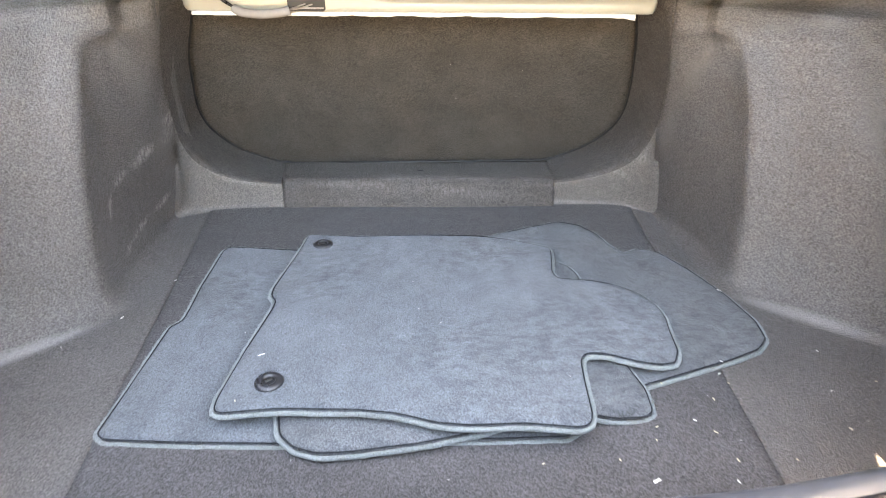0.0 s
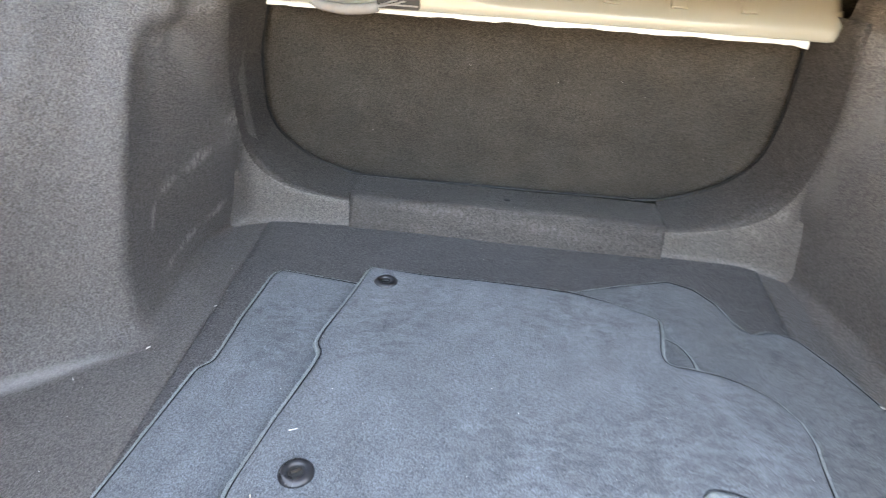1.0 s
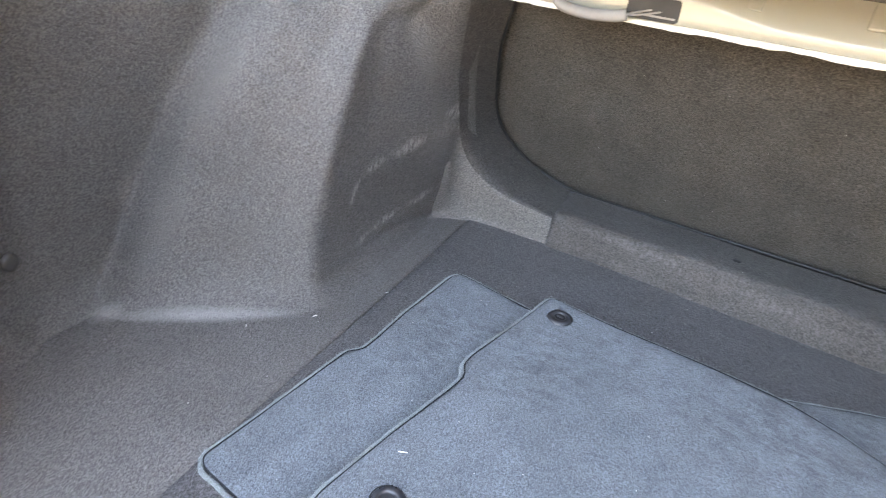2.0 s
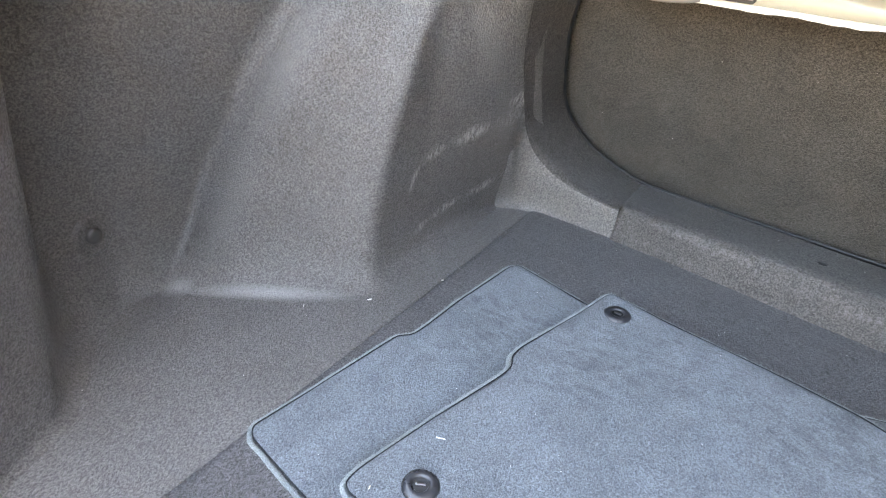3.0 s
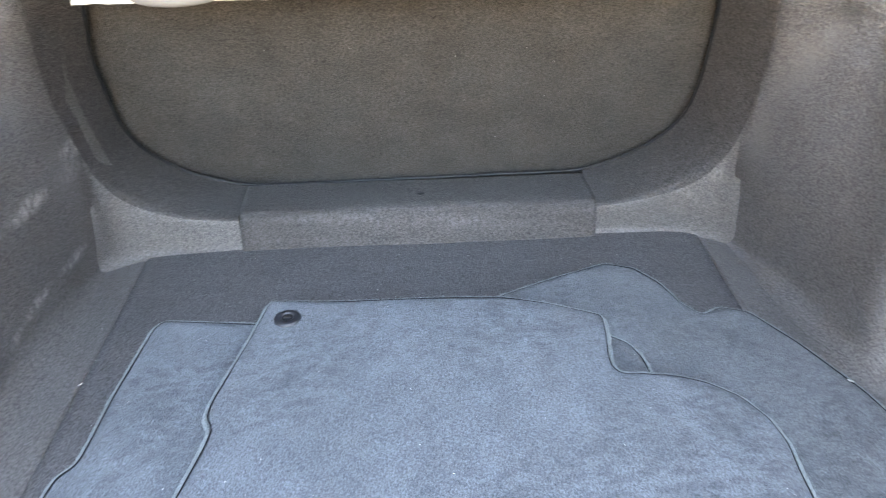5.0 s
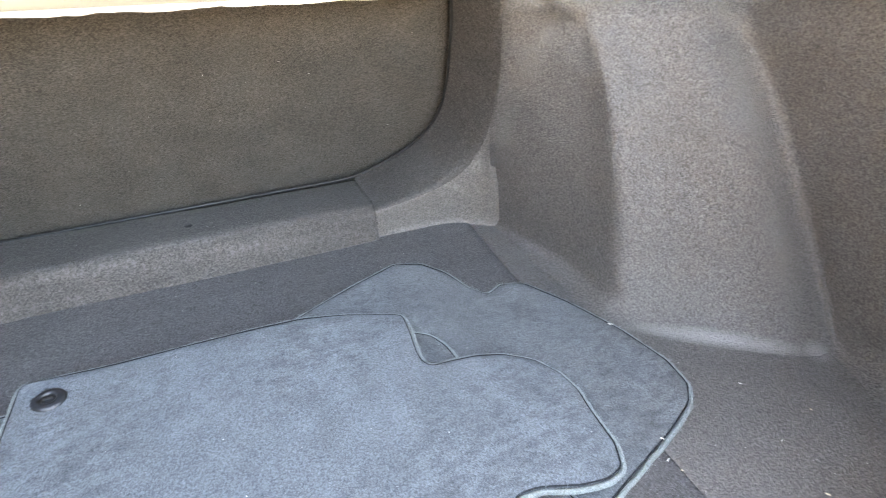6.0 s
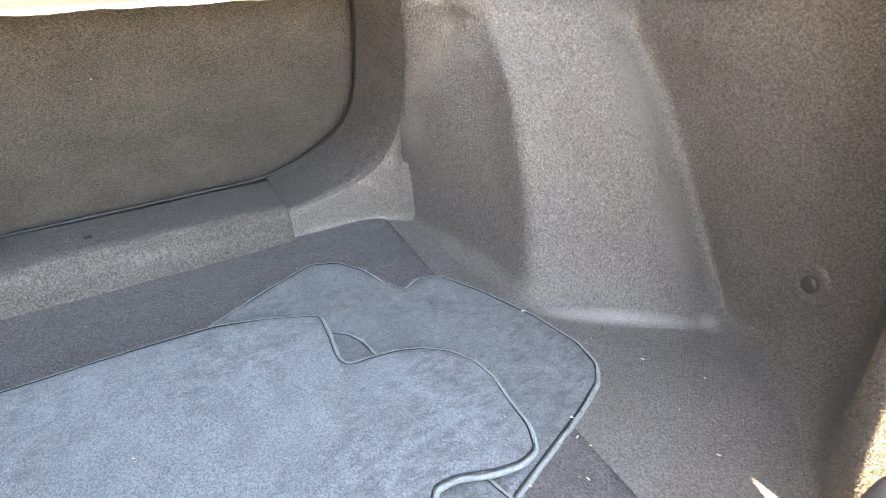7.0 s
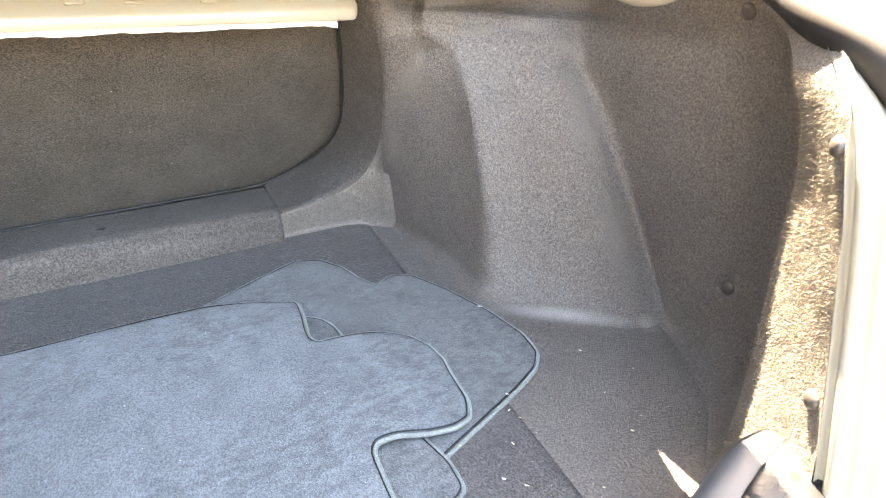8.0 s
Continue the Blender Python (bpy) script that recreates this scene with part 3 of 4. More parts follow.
# slot in the panel and the sleeve of the release cable
def rounded_plate(w, h, r, t):
    """Plate in the xz plane with rounded corners."""
    bm = bmesh.new()
    pts = []
    for cx, cz, a0 in ((w / 2 - r, h / 2 - r, 0), (-w / 2 + r, h / 2 - r, 90), (-w / 2 + r, -h / 2 + r, 180), (w / 2 - r, -h / 2 + r, 270)):
        for k in range(6):
            a = radians(a0 + 18 * k)
            pts.append((cx + r * math.cos(a), 0, cz + r * math.sin(a)))
    face = bm.faces.new([bm.verts.new(p) for p in pts])
    out = bmesh.ops.extrude_face_region(bm, geom=[face])
    bmesh.ops.translate(bm, vec=(0, t, 0), verts=[v for v in out["geom"] if isinstance(v, bmesh.types.BMVert)])
    bmesh.ops.recalc_face_normals(bm, faces=bm.faces[:])
    return bm


bm = rounded_plate(.059, .0245, .004, .004)
bmesh.ops.translate(bm, vec=(-.180, 1.0755, .4115), verts=bm.verts)
slot = part("slot", bm, M_RUBBER, beam, "dark slot in the panel")
part("slot_lip", bevel_box((.050, .0012, .0022), (-.178, 1.0750, .4040), .0004), M_GREY, slot)
sl = resample([(-.292, 1.070, .404), (-.285, 1.066, .3985), (-.25, 1.062, .3955), (-.215, 1.063, .3985), (-.205, 1.066, .402)], 30)
v, f = tube(blur(sl, 2.0, 0), .0068, 12)
cable = tagged(new("release_cable"), "grey sleeved cable hanging from the cream panel", "cable")
mesh_ob("sleeve", v, f, M_GREY, cable, label="grey rubber sleeve")
for dz, dy in ((0, 0), (.0035, .003)):
    w1 = blur(resample([(-.345, 1.074 + dy, .452 + dz), (-.325, 1.071 + dy, .428 + dz), (-.305, 1.069 + dy, .411 + dz), (-.285, 1.067, .402)], 24), 2.0, 0)
    v, f = tube(w1, .0014, 6)
    mesh_ob("wire", v, f, M_BLACK, cable)
    w2 = blur(resample([(-.21, 1.065, .401), (-.19, 1.071 + dy, .404 + dz), (-.165, 1.078 + dy, .411 + dz), (-.150, 1.083, .413 + dz)], 24), 2.0, 0)
    v, f = tube(w2, .0013, 6)
    mesh_ob("wire", v, f, M_GREY, cable)

# ---- mats ----
from mathutils import geometry


def smooth_outline(pts, step=0.004, sig=1.3):
    p = np.array(pts + [pts[0]], float)
    q = resample(p, max(24, int(np.linalg.norm(np.diff(p, axis=0), axis=1).sum() / step)))[:-1]
    r = 8
    e = np.concatenate([q[-r:], q, q[:r]])
    return blur(e, sig, 0)[r:-r]


def inset(poly, by):
    """The outline drawn in by a distance."""
    nrm = np.roll(poly, -1, 0) - np.roll(poly, 1, 0)
    nrm = np.stack([-nrm[:, 1], nrm[:, 0]], 1) / np.linalg.norm(nrm, axis=1)[:, None]
    area = (poly[:, 0] * np.roll(poly[:, 1], -1) - poly[:, 1] * np.roll(poly[:, 0], -1)).sum()
    return poly + nrm * (by if area > 0 else -by)


def inside_dist(px, py, poly):
    """Signed distance to a closed outline, positive inside."""
    a = poly
    b = np.roll(poly, -1, 0)
    p = np.stack([px, py], -1)[:, None, :]
    ab = b - a
    t = np.clip(((p - a) * ab).sum(-1) / (ab ** 2).sum(-1), 0, 1)
    d = np.sqrt((((a + t[..., None] * ab) - p) ** 2).sum(-1)).min(1)
    cross = ((a[:, 1] > p[..., 1]) != (b[:, 1] > p[..., 1])) & (p[..., 0] < ab[:, 0] * (p[..., 1] - a[:, 1]) / np.where(ab[:, 1] == 0, 1e-9, ab[:, 1]) + a[:, 0])
    ins = cross.sum(1) % 2 == 1
    return np.where(ins, d, -d)


MAT_T = 0.0075
laid = []


def rest_height(px, py, ease=0.045):
    """Height of what lies below, eased over the edges of the lower mats."""
    z = np.zeros(len(px))
    for poly in laid:
        d = inside_dist(px, py, poly)
        w = np.clip((d + ease) / ease, 0, 1)
        z += MAT_T * w * w * (3 - 2 * w)
    return z


def floor_mat(pts, label, seed, lift=0.0, pile=None, ease=0.045):
    poly = smooth_outline(pts)
    rim = inset(poly, .0040)
    lo, hi = poly.min(0), poly.max(0)
    gx, gy = np.meshgrid(np.arange(lo[0], hi[0], 0.009), np.arange(lo[1], hi[1], 0.009))
    gx, gy = gx.ravel(), gy.ravel()
    keep = inside_dist(gx, gy, rim) > 0.005
    ring = np.concatenate([rim, inset(poly, .0068)])
    allp = [Vector((x, y)) for x, y in ring] + [Vector((x, y)) for x, y in zip(gx[keep], gy[keep])]
    nb = len(rim)
    vs, _, fs, *_ = geometry.delaunay_2d_cdt(allp, [(i, (i + 1) % nb) for i in range(nb)], [], 1, 1e-6)
    P = np.array([(v.x, v.y) for v in vs])
    base = rest_height(P[:, 0], P[:, 1], ease)
    wav = np.array([noise.noise(Vector((x * 7, y * 7, seed))) * 0.0016 + noise.noise(Vector((x * 25, y * 25, seed + 5))) * 0.0006 for x, y in P])
    drop = np.clip(1 - inside_dist(P[:, 0], P[:, 1], rim) / .007, 0, 1)
    z = base + MAT_T + wav + 0.0014 + lift - .0024 * drop ** 1.5
    mat = tagged(new("floor_mat"), label, "car mat", "car mats in the boot")
    cx, cy = P.mean(0)
    mat.location = (cx, cy, 0.0)
    off = np.array([cx, cy, 0])
    top = np.c_[P, z] - off
    bot = np.c_[P, base + 0.0015] - off
    m = len(P)
    faces = [tuple(f) for f in fs] + [tuple(m + i for i in f)[::-1] for f in fs]
    cnt = {}
    for f in fs:
        for a, b in zip(f, list(f[1:]) + [f[0]]):
            cnt[(a, b)] = 1
    for (a, b) in cnt:
        if (b, a) not in cnt:
            faces.append((b, a, m + a, m + b))
    mesh_ob("carpet", np.r_[top, bot], faces, pile or M_MAT, mat)
    # overlocked edging and the line of thread inside it
    count = int(len(poly) * 3.2)
    ed = resample(np.r_[poly, poly[:1]], count + 1)[:-1]
    ed = np.c_[ed, rest_height(ed[:, 0], ed[:, 1], ease) + 0.0024 + lift]
    ed[:, :2] += np.array([[noise.noise(Vector((x * 60, y * 60, seed))), noise.noise(Vector((x * 60, y * 60, seed + 9)))] for x, y in ed[:, :2]]) * .0010
    fat = .0029 * (1 + .10 * np.array([noise.noise(Vector((x * 35, y * 35, seed + 4))) for x, y, _ in ed]))
    v, f = tube(ed - off, fat, 8, True, 0.11, 2)
    mesh_ob("edging", v, f, M_EDGE, mat, label="grey-green overlocked edging")
    inn = inset(poly, .0036)
    inn3 = np.c_[inn, rest_height(inn[:, 0], inn[:, 1], ease) + MAT_T - .0009 + lift]
    v, f = tube(inn3 - off, 0.0009, 5, True)
    mesh_ob("seam", v, f, M_SEAM, mat, label="dark stitching line")
    rg = np.random.RandomState(seed)
    vv, ff = [], []
    for _ in range(int(len(ed) * 4.5)):
        i = rg.randint(len(ed))
        p = ed[i] - off
        d = rg.normal(0, 1, 3)
        d[2] = abs(d[2])
        d /= np.linalg.norm(d)
        q = p + d * .0030
        w = np.cross(d, rg.normal(0, 1, 3))
        w = w / np.linalg.norm(w) * .0002
        tip = q + (d + rg.normal(0, .5, 3)) * rg.uniform(.0010, .0036)
        k = len(vv)
        vv.extend([q - w, q + w, tip])
        ff.append((k, k + 1, k + 2))
    mesh_ob("fringe", vv, ff, M_EDGE, mat, False)
    laid.append(poly)
    return mat, off


M2 = [(-.348, 1.021), (-.10, .993), (.10, .97), (.17, .90), (.19, .70), (.186, .565), (.165, .549), (.08, .548), (-.161, .548), (-.287, .554), (-.366, .560), (-.379, .570), (-.375, .640), (-.372, .726), (-.370, .778), (-.357, .792), (-.357, .821), (-.360, .884), (-.358, 1.006)]
M3 = [(.10, 1.038), (.186, 1.077), (.270, 1.109), (.310, 1.094), (.335, 1.055), (.347, 1.006), (.364, .980), (.393, .995), (.427, .982), (.458, .920), (.486, .838), (.498, .765), (.491, .722), (.468, .698), (.418, .676), (.289, .632), (.061, .550), (-.003, .536), (-.083, .527), (-.120, .526), (-.149, .535), (-.168, .554), (-.176, .59), (-.15, .66), (-.05, .80), (.0, .95)]
M4 = [(.18, .960), (.228, .944), (.250, .927), (.260, .898), (.260, .866), (.260, .76), (.271, .658), (.279, .620), (.279, .586), (.265, .576), (.202, .572), (.0, .585), (-.236, .60), (-.226, .69), (-.212, .80), (-.222, .85), (-.200, 1.016), (-.02, 1.004), (.10, .994)]
M1 = [(-.203, 1.030), (-.027, 1.017), (.104, 1.008), (.160, .993), (.2245, .966), (.2265, .958), (.221, .921), (.2135, .886), (.2125, .868), (.218, .859), (.235, .860), (.277, .857), (.308, .848), (.338, .827), (.355, .795), (.358, .762), (.351, .729), (.345, .683), (.330, .655), (.305, .648), (.275, .652), (.236, .666), (.213, .667), (.204, .655), (.198, .606), (.194, .558), (.188, .545), (.174, .539), (.111, .546), (.048, .545), (.010, .550), (-.034, .565), (-.080, .572), (-.164, .576), (-.236, .573), (-.247, .580), (-.248, .600), (-.238, .692), (-.2245, .790), (-.2235, .812), (-.2345, .827), (-.2345, .850), (-.217, .950), (-.208, 1.020)]
LIFT, STIFF = 0.0036, 0.16      # the stiff top mat bridges what lies below and does not settle fully
floor_mat(M2, "blue-grey carpet car mat lying lowest on the boot floor", 1)
floor_mat(M3, "darker grey carpet car mat turned askew under the others", 2, .0026, pile=M_MAT_WORN)
floor_mat(M4, "grey carpet car mat mostly hidden in the pile", 3, pile=M_MAT_WORN)
mat_d, off_d = floor_mat(M1, "blue-grey carpet car mat with two eyelets on top", 4, LIFT, ease=STIFF)


laid.pop()          # the top mat itself carries the eyelets


def eyelet(x, y, turn):
    z = float(rest_height(np.array([x]), np.array([y]), STIFF)[0]) + MAT_T + 0.0014 + LIFT
    v, f = lathe([(.0078, -.006), (.0080, .0022), (.0092, .0038), (.0112, .0046), (.0140, .0044), (.0168, .0034), (.0186, .0020), (.0194, .0006), (.0194, -.004)], 36)
    ob = mesh_ob("eyelet", [(a + x - off_d[0], b + y - off_d[1], c + z) for a, b, c in [(q[0] * .9, q[1] * .9, q[2]) for q in v]], f, M_GROMMET, mat_d, label="black plastic fixing eyelet")
    bm = bevel_box((.0095, .0030, .0018), (0, 0, 0), .0009)
    bmesh.ops.transform(bm, matrix=pose(x - off_d[0], y - off_d[1], z + .0030, 8, 6, turn), verts=bm.verts)
    part("bar", bm, M_STEEL, ob, "worn grey metal piece in the eyelet")
    v, f = lathe([(.0001, .0020), (.0045, .0020), (.0079, .0022)])
    mesh_ob("well", [(a + x - off_d[0], b + y - off_d[1], c + z) for a, b, c in v], f, M_RUBBER, ob)


eyelet(-.188, .622, 40)
eyelet(-.174, .985, 10)

# ---- body round the boot: sill, jambs, lid, roof ----
def sill_top(x):
    return float(np.interp(x, [-.405, 0, .2, .3, .4, .5, .555], [.092, .101, .100, .104, .116, .148, .152]))


def sill_sheet(profile, n, count):
    """Sweeps a section along the sill; its end closes in a rounded nose."""
    p = blur(resample(profile, n), 1.0, 0)
    xs = np.r_[np.linspace(-.405, .450, count), .450 + .085 * np.sin(np.linspace(0, math.pi / 2, 26)[1:])]
    out = np.empty((n, len(xs), 3))
    for i, x in enumerate(xs):
        nose = math.sqrt(max(0.0004, 1 - max(0.0, (x - .450) / .085) ** 2))
        back = .378 + .12 * x * x - .06 * max(0, -x - .2) / .2 + .10 * max(0, x - .40)
        groove = .0016 * max(0, 1 - min(abs(x - c) for c in (-.27, -.14, -.02, .10, .215, .325, .425)) / .0035)
        for j, (dy, h) in enumerate(p):
            z = h * sill_top(x) * (.45 + .55 * nose ** .6) if h > 0 else h * .12
            out[j, i] = (x, back - .022 + (dy + .022) * nose, z - (groove if h > .9 else 0))
    return out


sill = tagged(grid_mesh("sill_trim", sill_sheet([(.030, -.16), (.030, .40), (.026, .78), (.018, .94), (.006, .985), (-.006, .985), (-.008, .955), (-.012, .955), (-.09, .90), (-.10, -.16)], 60, 80), M_LIP, flip=True), "black plastic trim along the boot sill", "sill trim", kind="structure")
grid_mesh("tread", sill_sheet([(-.0085, .93), (-.0088, .985), (-.013, 1.0), (-.05, 1.005), (-.078, .985), (-.086, .93)], 30, 300), M_BLACK, sill, "glossy dark tread plate with cross grooves", flip=True)

# open lid, leaning back over the boot
g = np.array([[(u * (.68 - .193 * t), .95 + .04 * (1 - u * u) - .50 * t, .47 + .88 * t) for u in np.linspace(-1, 1, 30)] for t in np.linspace(0, 1, 20)])
tagged(grid_mesh("boot_lid", g, M_PAINT, solid=0.03), "open cream painted boot lid", "boot lid", kind="structure")
g2 = g + np.array([0, -.012, -.010])
tagged(grid_mesh("lid_lining", g2 * np.array([.96, 1, 1]), M_LIDTRIM, solid=-0.006), "dark grey felt trim inside the lid", "lid lining", kind="structure")
# gutter between the shelf panel and the lid
tagged(part("gutter_edge", bevel_box((1.27, .16, .03), (0, 1.00, .655), .01), M_PAINT), "cream painted edge below the rear window", "body panel", kind="structure")
tagged(part("gutter_panel", bevel_box((1.5, .57, .03), (0, 1.37, .66), .01), M_PAINT), "cream painted panel below the rear window", "body panel", kind="structure")
# added unseen dark plates that keep skylight off the corners under the parcel shelf
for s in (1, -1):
    tagged(part("light_block_plate", bevel_box((.32, .30, .012), (s * .56, 1.12, .485), .003), M_DARK), "added dark plate that keeps skylight off the lining corner", "body panel", kind="structure")
# shoulders of the body beside the opening
for s in (1, -1):
    side = "right" if s > 0 else "left"
    rim = [(.660, 1.60, .505), (.659, .95, .505), (.658, .80, .505), (.656, .72, .503), (.652, .66, .498), (.640, .612, .492), (.605, .568, .480), (.562, .522, .461), (.524, .478, .428), (.503, .448, .38), (.500, .428, .32), (.497, .407, .25), (.478, .382, .19), (.470, .364, .138), (.464, .350, .07), (.459, .340, .0), (.456, .334, -.05)]
    rim = blur(resample(rim, 170), 3.0, 0)
    rows_ = []
    for a, up in [(0.0, -.004), (.001, -.014), (.006, -.016), (.008, -.002), (.011, .006), (.018, .010), (.025, .006), (.030, .010), (.038, .012), (.041, .007), (.045, .012), (.052, .008), (.060, .011), (.30, -.03)]:
        line = []
        for x, y, z in rim:
            k = np.clip((.50 - z) / .10, 0, 1)           # 0 along the side, 1 down the rear corner
            fall = .6 * np.clip((.505 - z) / .03, 0, 1) * np.clip(a - .010, 0, .12) * np.clip((z - .36) / .05, 0, 1)
            line.append((s * (x + a * (1 - .75 * k) + (.6 * up * -k)), y - a * k * .9, z + up * (1 - k) + (0.12 * a * k) - fall))
        rows_.append(line)
    tagged(grid_mesh("shoulder_" + side, np.array(rows_), M_PAINT, flip=s < 0), "cream painted body edge round the boot opening", "body panel", kind="structure")
    seal = [(s * x, y, z) for x, y, z in blur(resample([(.672, 1.60, .514), (.671, .95, .514), (.670, .80, .514), (.668, .72, .512), (.656, .668, .502), (.638, .618, .492), (.609, .580, .481), (.589, .550, .473), (.579, .513, .466), (.575, .481, .4535), (.575, .443, .429), (.572, .40, .395)], 120), 2.5, 0)]
    v, f = tube(seal, .020, 16)
    tagged(mesh_ob("seal", v, f, M_SEAL), "black rubber seal round the boot opening", "seal", kind="structure")
    tagged(part("quarter_panel_" + side, bevel_box((.03, 1.9, 1.0), (s * .93, 1.2, .0), .01), M_PAINT), "cream painted quarter panel", "body panel", kind="structure")
tagged(part("bumper", bevel_box((1.8, .12, .6), (0, .18, -.26), .03), M_PAINT), "cream painted rear bumper", "bumper", kind="structure")
tagged(part("cabin_roof", bevel_box((1.6, 1.6, .04), (0, 2.4, .9), .01), M_PAINT), "cream painted car roof", "body panel", kind="structure")
tagged(part("underbody", bevel_box((1.8, 1.9, .04), (0, 1.1, -.3), .01), M_BLACK), "black car underbody", "body panel", kind="structure")
tagged(part("bulkhead", bevel_box((1.8, .03, 1.3), (0, 1.75, .2), .01), M_DARK), "dark back of the cabin", "body panel", kind="structure")
# unseen walls added to hold back low sky and bounce brown light
for s in (1, -1):
    side = "right" if s > 0 else "left"
    tagged(part("wall_unseen_" + side, bevel_box((.2, 14, 2.7), (s * 2.65, 1.0, .70), .01), M_UNSEEN_SIDE), "plain dark brown wall, added unseen to limit side light", "wall", kind="structure")
tagged(part("wall_unseen_back", bevel_box((5.1, .2, 1.9), (0, -4.4, .3), .01), M_UNSEEN_BACK), "plain brown wall, added unseen to limit light from behind", "wall", kind="structure")
gr = bmesh.new()
bmesh.ops.create_grid(gr, x_segments=8, y_segments=8, size=300)
bmesh.ops.translate(gr, vec=(0, 0, -.62), verts=gr.verts)
tagged(part("ground", gr, M_GROUND), "pale concrete ground behind the car", "ground", kind="structure")

# ---- clips in the lining ----
def clip(place, normal, r=.011, ring=True):
    """A round push-in trim clip, axis along the normal."""
    q = Vector(normal).to_track_quat('Z', 'Y').to_matrix().to_4x4()
    m = Matrix.Translation(place) @ q
    ob = tagged(new("trim_clip"), "dark plastic trim clip pressed into the felt lining", "trim clip", "trim clips")
    ob.matrix_world = m
    v, f = lathe([(r * .0 + .0002, .0052), (r * .45, .0050), (r * .75, .0040), (r * .95, .0022), (r, .0002), (r, -.004)], 20)
    mesh_ob("head", v, f, M_CLIP, ob)
    if ring:
        v, f = lathe([(r * 1.05, -.002), (r * 1.4, .0002), (r * 1.9, .0026), (r * 2.4, .0012), (r * 2.9, -.004)], 24)
        mesh_ob("dimple", v, f, M_LINER, ob, label="felt pressed up round the clip")
    return ob


def surface_at(ob, eye, target):
    """Where a line from eye to target meets a mesh, with its normal."""
    me = ob.data
    vs = np.empty(len(me.vertices) * 3)
    me.vertices.foreach_get("co", vs)
    from mathutils.bvhtree import BVHTree
    tree = BVHTree.FromPolygons([Vector(v) for v in vs.reshape(-1, 3)], [tuple(p.vertices) for p in me.polygons])
    d = (Vector(target) - Vector(eye)).normalized()
    hit, nor, *_ = tree.ray_cast(Vector(eye), d)
    if hit is None:
        return Vector(target), -d
    return hit, (nor if nor.dot(d) < 0 else -nor)


MID = (0, .45, .35)
for lin, spot, r, ring in ((lining_l, (-.722, .579, .085), .011, True), (lining_r, (.722, .614, .113), .011, True),
                           (lining_r, (.500, .400, .190), .009, False), (lining_r, (.520, .466, .393), .009, False), (lining_r, (.680, .675, .460), .010, False)):
    p, nrm = surface_at(lin, MID if ring else (.02, .26, .535), spot)
    clip(p + nrm * .001, nrm, r, ring)
p = (0.0, 1.271, .0547)
v, f = lathe([(.0002, .0012), (.0052, .0010), (.0065, .0002), (.0065, -.003)], 18)
tagged(mesh_ob("screw_cap", [(a + p[0], b + p[1], c + p[2]) for a, b, c in v], f, M_RUBBER), "small dark cap on the felt step", "screw cap")

# ---- hinge arm of the lid ----
arm = blur(resample([(.615, .93, .60), (.61, .88, .53), (.603, .82, .478), (.600, .765, .469), (.598, .72, .478), (.596, .69, .51)], 40), 2.5, 0)
v, f = tube(arm, .018, 14)
tagged(mesh_ob("lid_hinge", v, f, M_PAINT), "cream painted curved hinge arm of the lid", "hinge")

# ---- crumbs and lint ----
random.seed(11)


def crumb(x, y, z, length, turn, mat=M_CRUMB, width=.0016):
    bm = bmesh.new()
    bmesh.ops.create_cube(bm, size=1)
    bmesh.ops.scale(bm, vec=(length, width, .0011), verts=bm.verts)
    for v in bm.verts:
        v.co += Vector((random.uniform(-.0007, .0007), random.uniform(-.0004, .0004), random.uniform(-.0002, .0003)))
    ob = part("crumb", bm, mat)
    ob.matrix_world = pose(x, y, z + .0008, random.uniform(-6, 6), random.uniform(-8, 8), turn)
    return tagged(ob, "small straw-coloured crumb lying on the carpet", "crumb", "crumbs in the boot")


def top_of(x, y):
    z = float(rest_height(np.array([x]), np.array([y]))[0])
    if inside_dist(np.array([x]), np.array([y]), smooth_outline(M1))[0] > 0:
        z = float(rest_height(np.array([x]), np.array([y]), STIFF)[0]) + MAT_T + .0015 + LIFT
    return max(z + .0015, .0035)


SPOTS = [(-0.209, 0.674), (-0.447, 0.805), (-0.406, 0.909), (0.478, 0.850), (-0.22, 0.59), (-0.5, 0.735), (0.52, 0.62), (0.55, 0.7), (0.400, 0.674), (0.393, 0.638), (0.387, 0.652), (0.361, 0.61), (0.3, 0.631), (0.322, 0.575), (0.271, 0.563), (0.265, 0.546), (0.214, 0.519), (0.339, 0.556), (0.245, 0.49), (0.332, 0.486), (0.502, 0.556), (0.59, 0.636), (0.128, 0.516), (0.345, 0.514), (0.412, 0.513)]
for i, (x, y) in enumerate(SPOTS):
    l = (.009, .006, .004, .006)[i] if i < 4 else (.008 if i == 18 else (.0028, .0038, .0045)[i % 3])
    a = (30, 55, 40, -35)[i] if i < 4 else (-60, -45, 20, -70)[i % 4]
    crumb(x, y, top_of(x, y), l, a, random.choice((M_CRUMB, M_CRUMB2)), .003 if i == 18 else (.0013 if i < 4 else .0009))

verts, faces = [], []


def lint(p, nrm, size):
    t = Vector((random.uniform(-1, 1), random.uniform(-1, 1), random.uniform(-1, 1)))
    t = (t - nrm * t.dot(nrm)).normalized() * size
    b = nrm.cross(t).normalized() * size * random.uniform(.15, .4)
    i = len(verts)
    verts.extend([p - t, p + b, p + t, p - b, p + nrm * size * .3])
    faces.extend([(i, i + 1, i + 4), (i + 1, i + 2, i + 4), (i + 2, i + 3, i + 4), (i + 3, i, i + 4)])


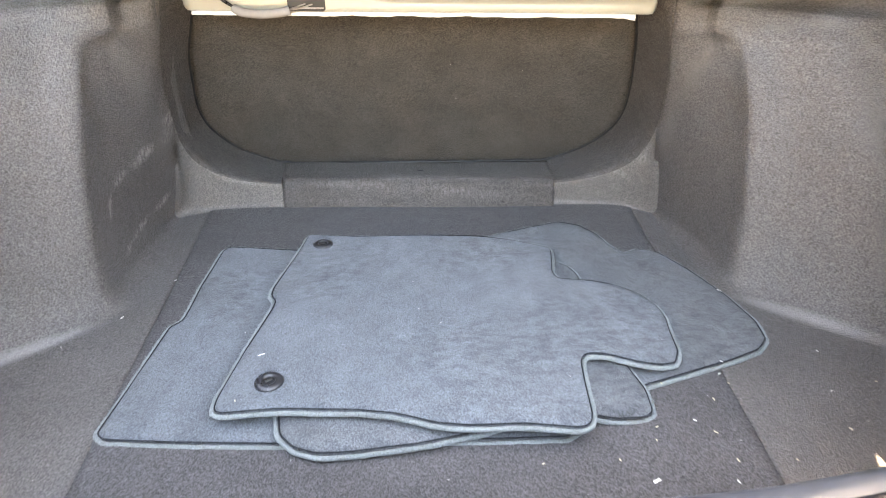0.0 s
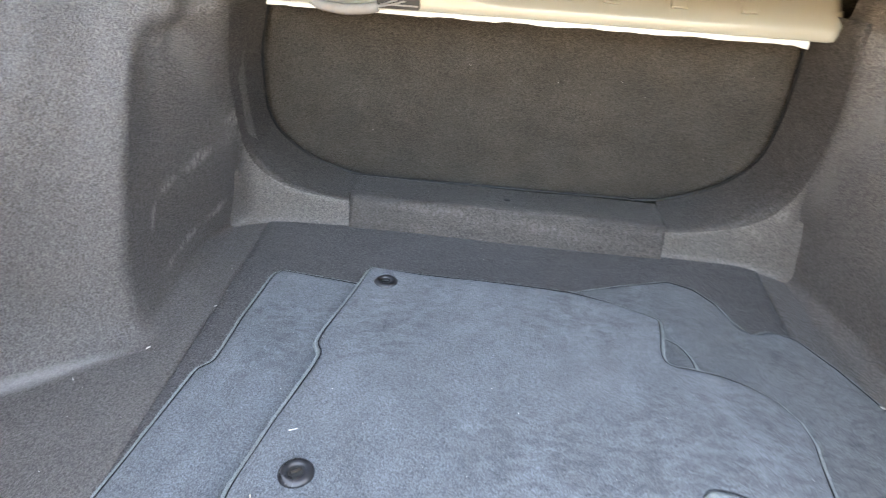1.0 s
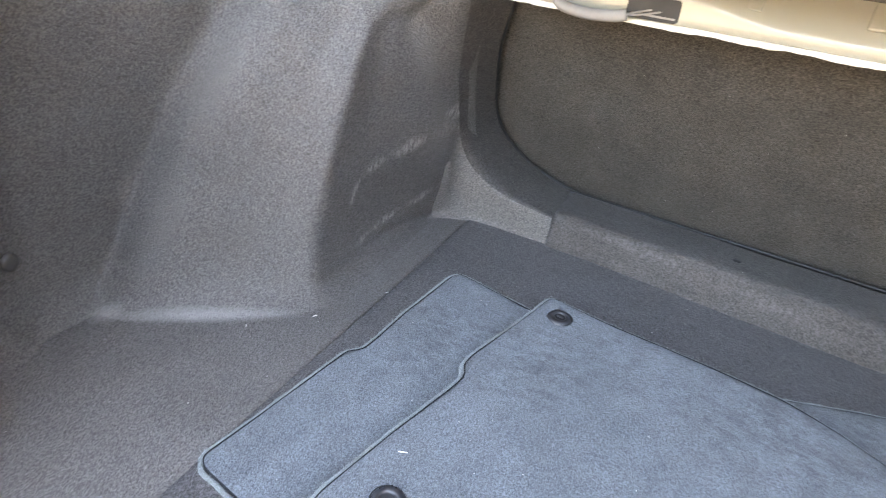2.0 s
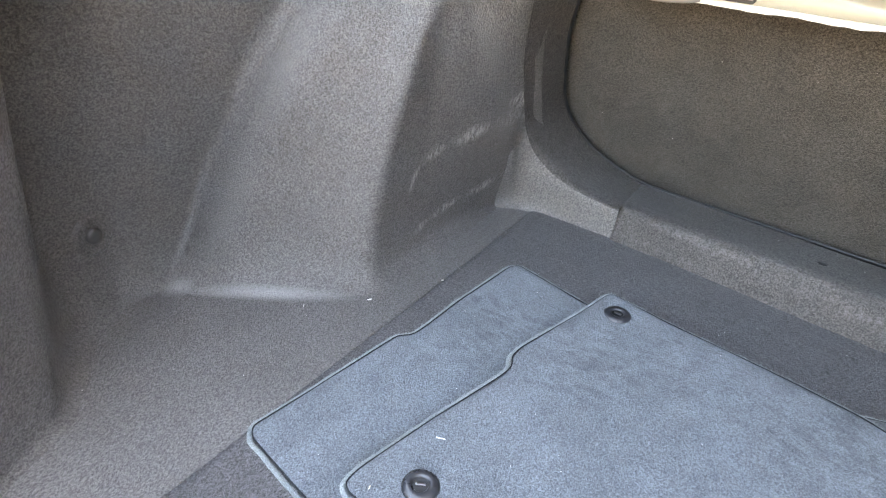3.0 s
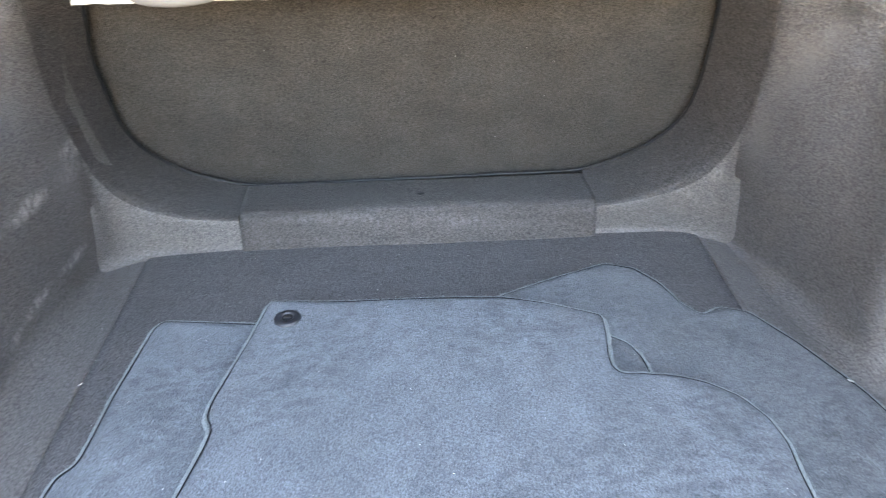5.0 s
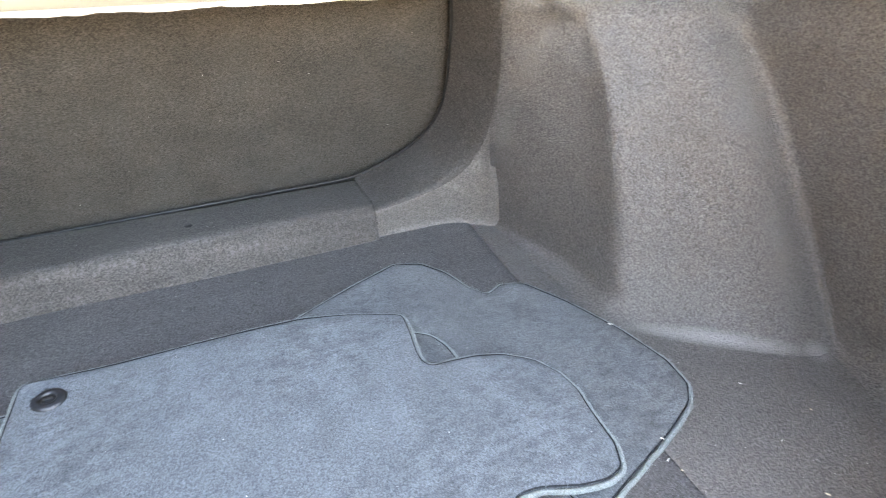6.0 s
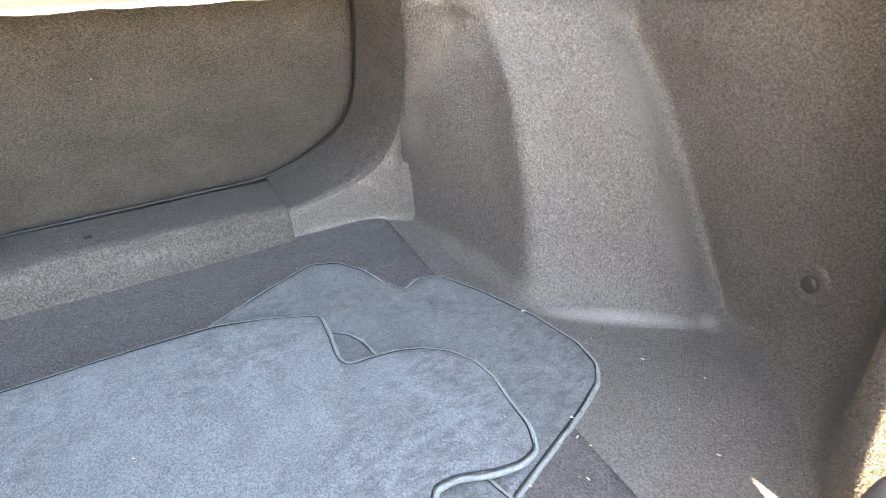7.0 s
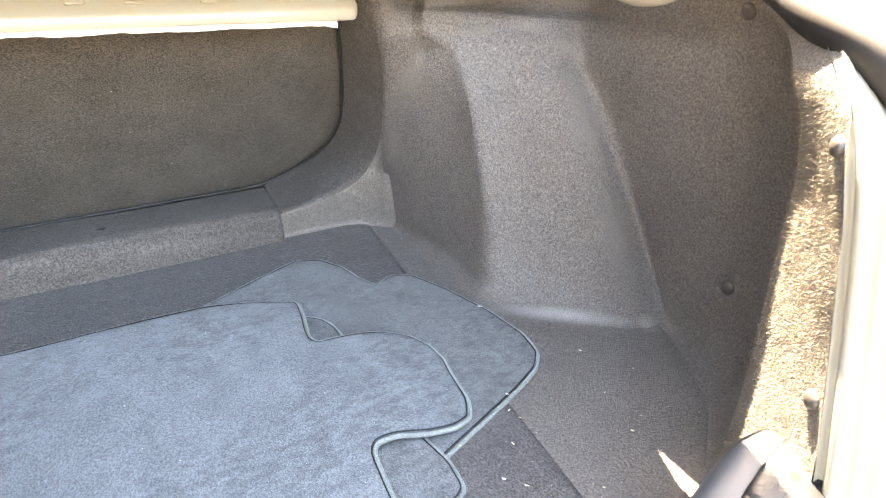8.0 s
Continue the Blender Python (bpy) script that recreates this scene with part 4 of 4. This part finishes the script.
for _ in range(210):
    x, y = random.uniform(-.60, .60), random.uniform(.46, 1.17)
    lint(Vector((x, y, top_of(x, y))), Vector((0, 0, 1)), random.choice((.0005, .0006, .0008, .0013)))
for _ in range(60):
    x, y = random.uniform(.35, .66), random.uniform(.46, .78)
    lint(Vector((x, y, top_of(x, y))), Vector((0, 0, 1)), random.choice((.0005, .0007, .0010)))
sn = Vector((0, -.857, -.514))
for _ in range(32):
    x, z = random.uniform(-.40, .38), random.uniform(.08, .37)
    lint(Vector(on_seat(x, z, -.0185 + .006 * (math.cos(x * 3) - 1) + .0035)), sn, random.choice((.0005, .0007, .0012)))
for _ in range(60):
    x, y = random.uniform(-.28, .28), random.uniform(1.225, 1.33)
    lint(Vector((x, y, .0595 - (y - 1.222) * .09)), Vector((0, 0, 1)), random.choice((.0005, .0006, .0009)))
tagged(mesh_ob("lint", verts, faces, M_CRUMB2, smooth=False), "pale lint and grit sprinkled over the felt", "lint", kind="stuff")

# ---- loose fibres of the sunlit rear corner ----
rng = np.random.RandomState(4)
me = lining_r.data
co = np.empty(len(me.vertices) * 3)
me.vertices.foreach_get("co", co)
co = co.reshape(100, 230, 3)
verts, faces = [], []
cols = [i for i in range(230) if .38 < co[50, i, 1] < .56 and co[50, i, 0] < .64]
c0, c1 = min(cols), max(cols)
for _ in range(24000):
    u, v = rng.uniform(c0, min(c1, 228)), rng.uniform(1, 86)
    i, j = int(u), int(v)
    a, b, c = co[j, i], co[j, i + 1], co[j + 1, i]
    p = a + (b - a) * (u - i) + (c - a) * (v - j)
    nr = np.cross(b - a, c - a)
    nr /= np.linalg.norm(nr)
    if nr[0] > 0:
        nr = -nr
    d = nr * rng.uniform(.4, 1) + rng.normal(0, .6, 3)
    d = d / np.linalg.norm(d) * rng.uniform(.0018, .0048)
    w = np.cross(d, rng.normal(0, 1, 3))
    w = w / np.linalg.norm(w) * .00022
    k = len(verts)
    verts.extend([p - w, p + w, p + d])
    faces.append((k, k + 1, k + 2))
tagged(mesh_ob("felt_fibres", verts, faces, M_FIBRE, smooth=False), "loose fibres standing off the felt lining", "fibres", kind="stuff")
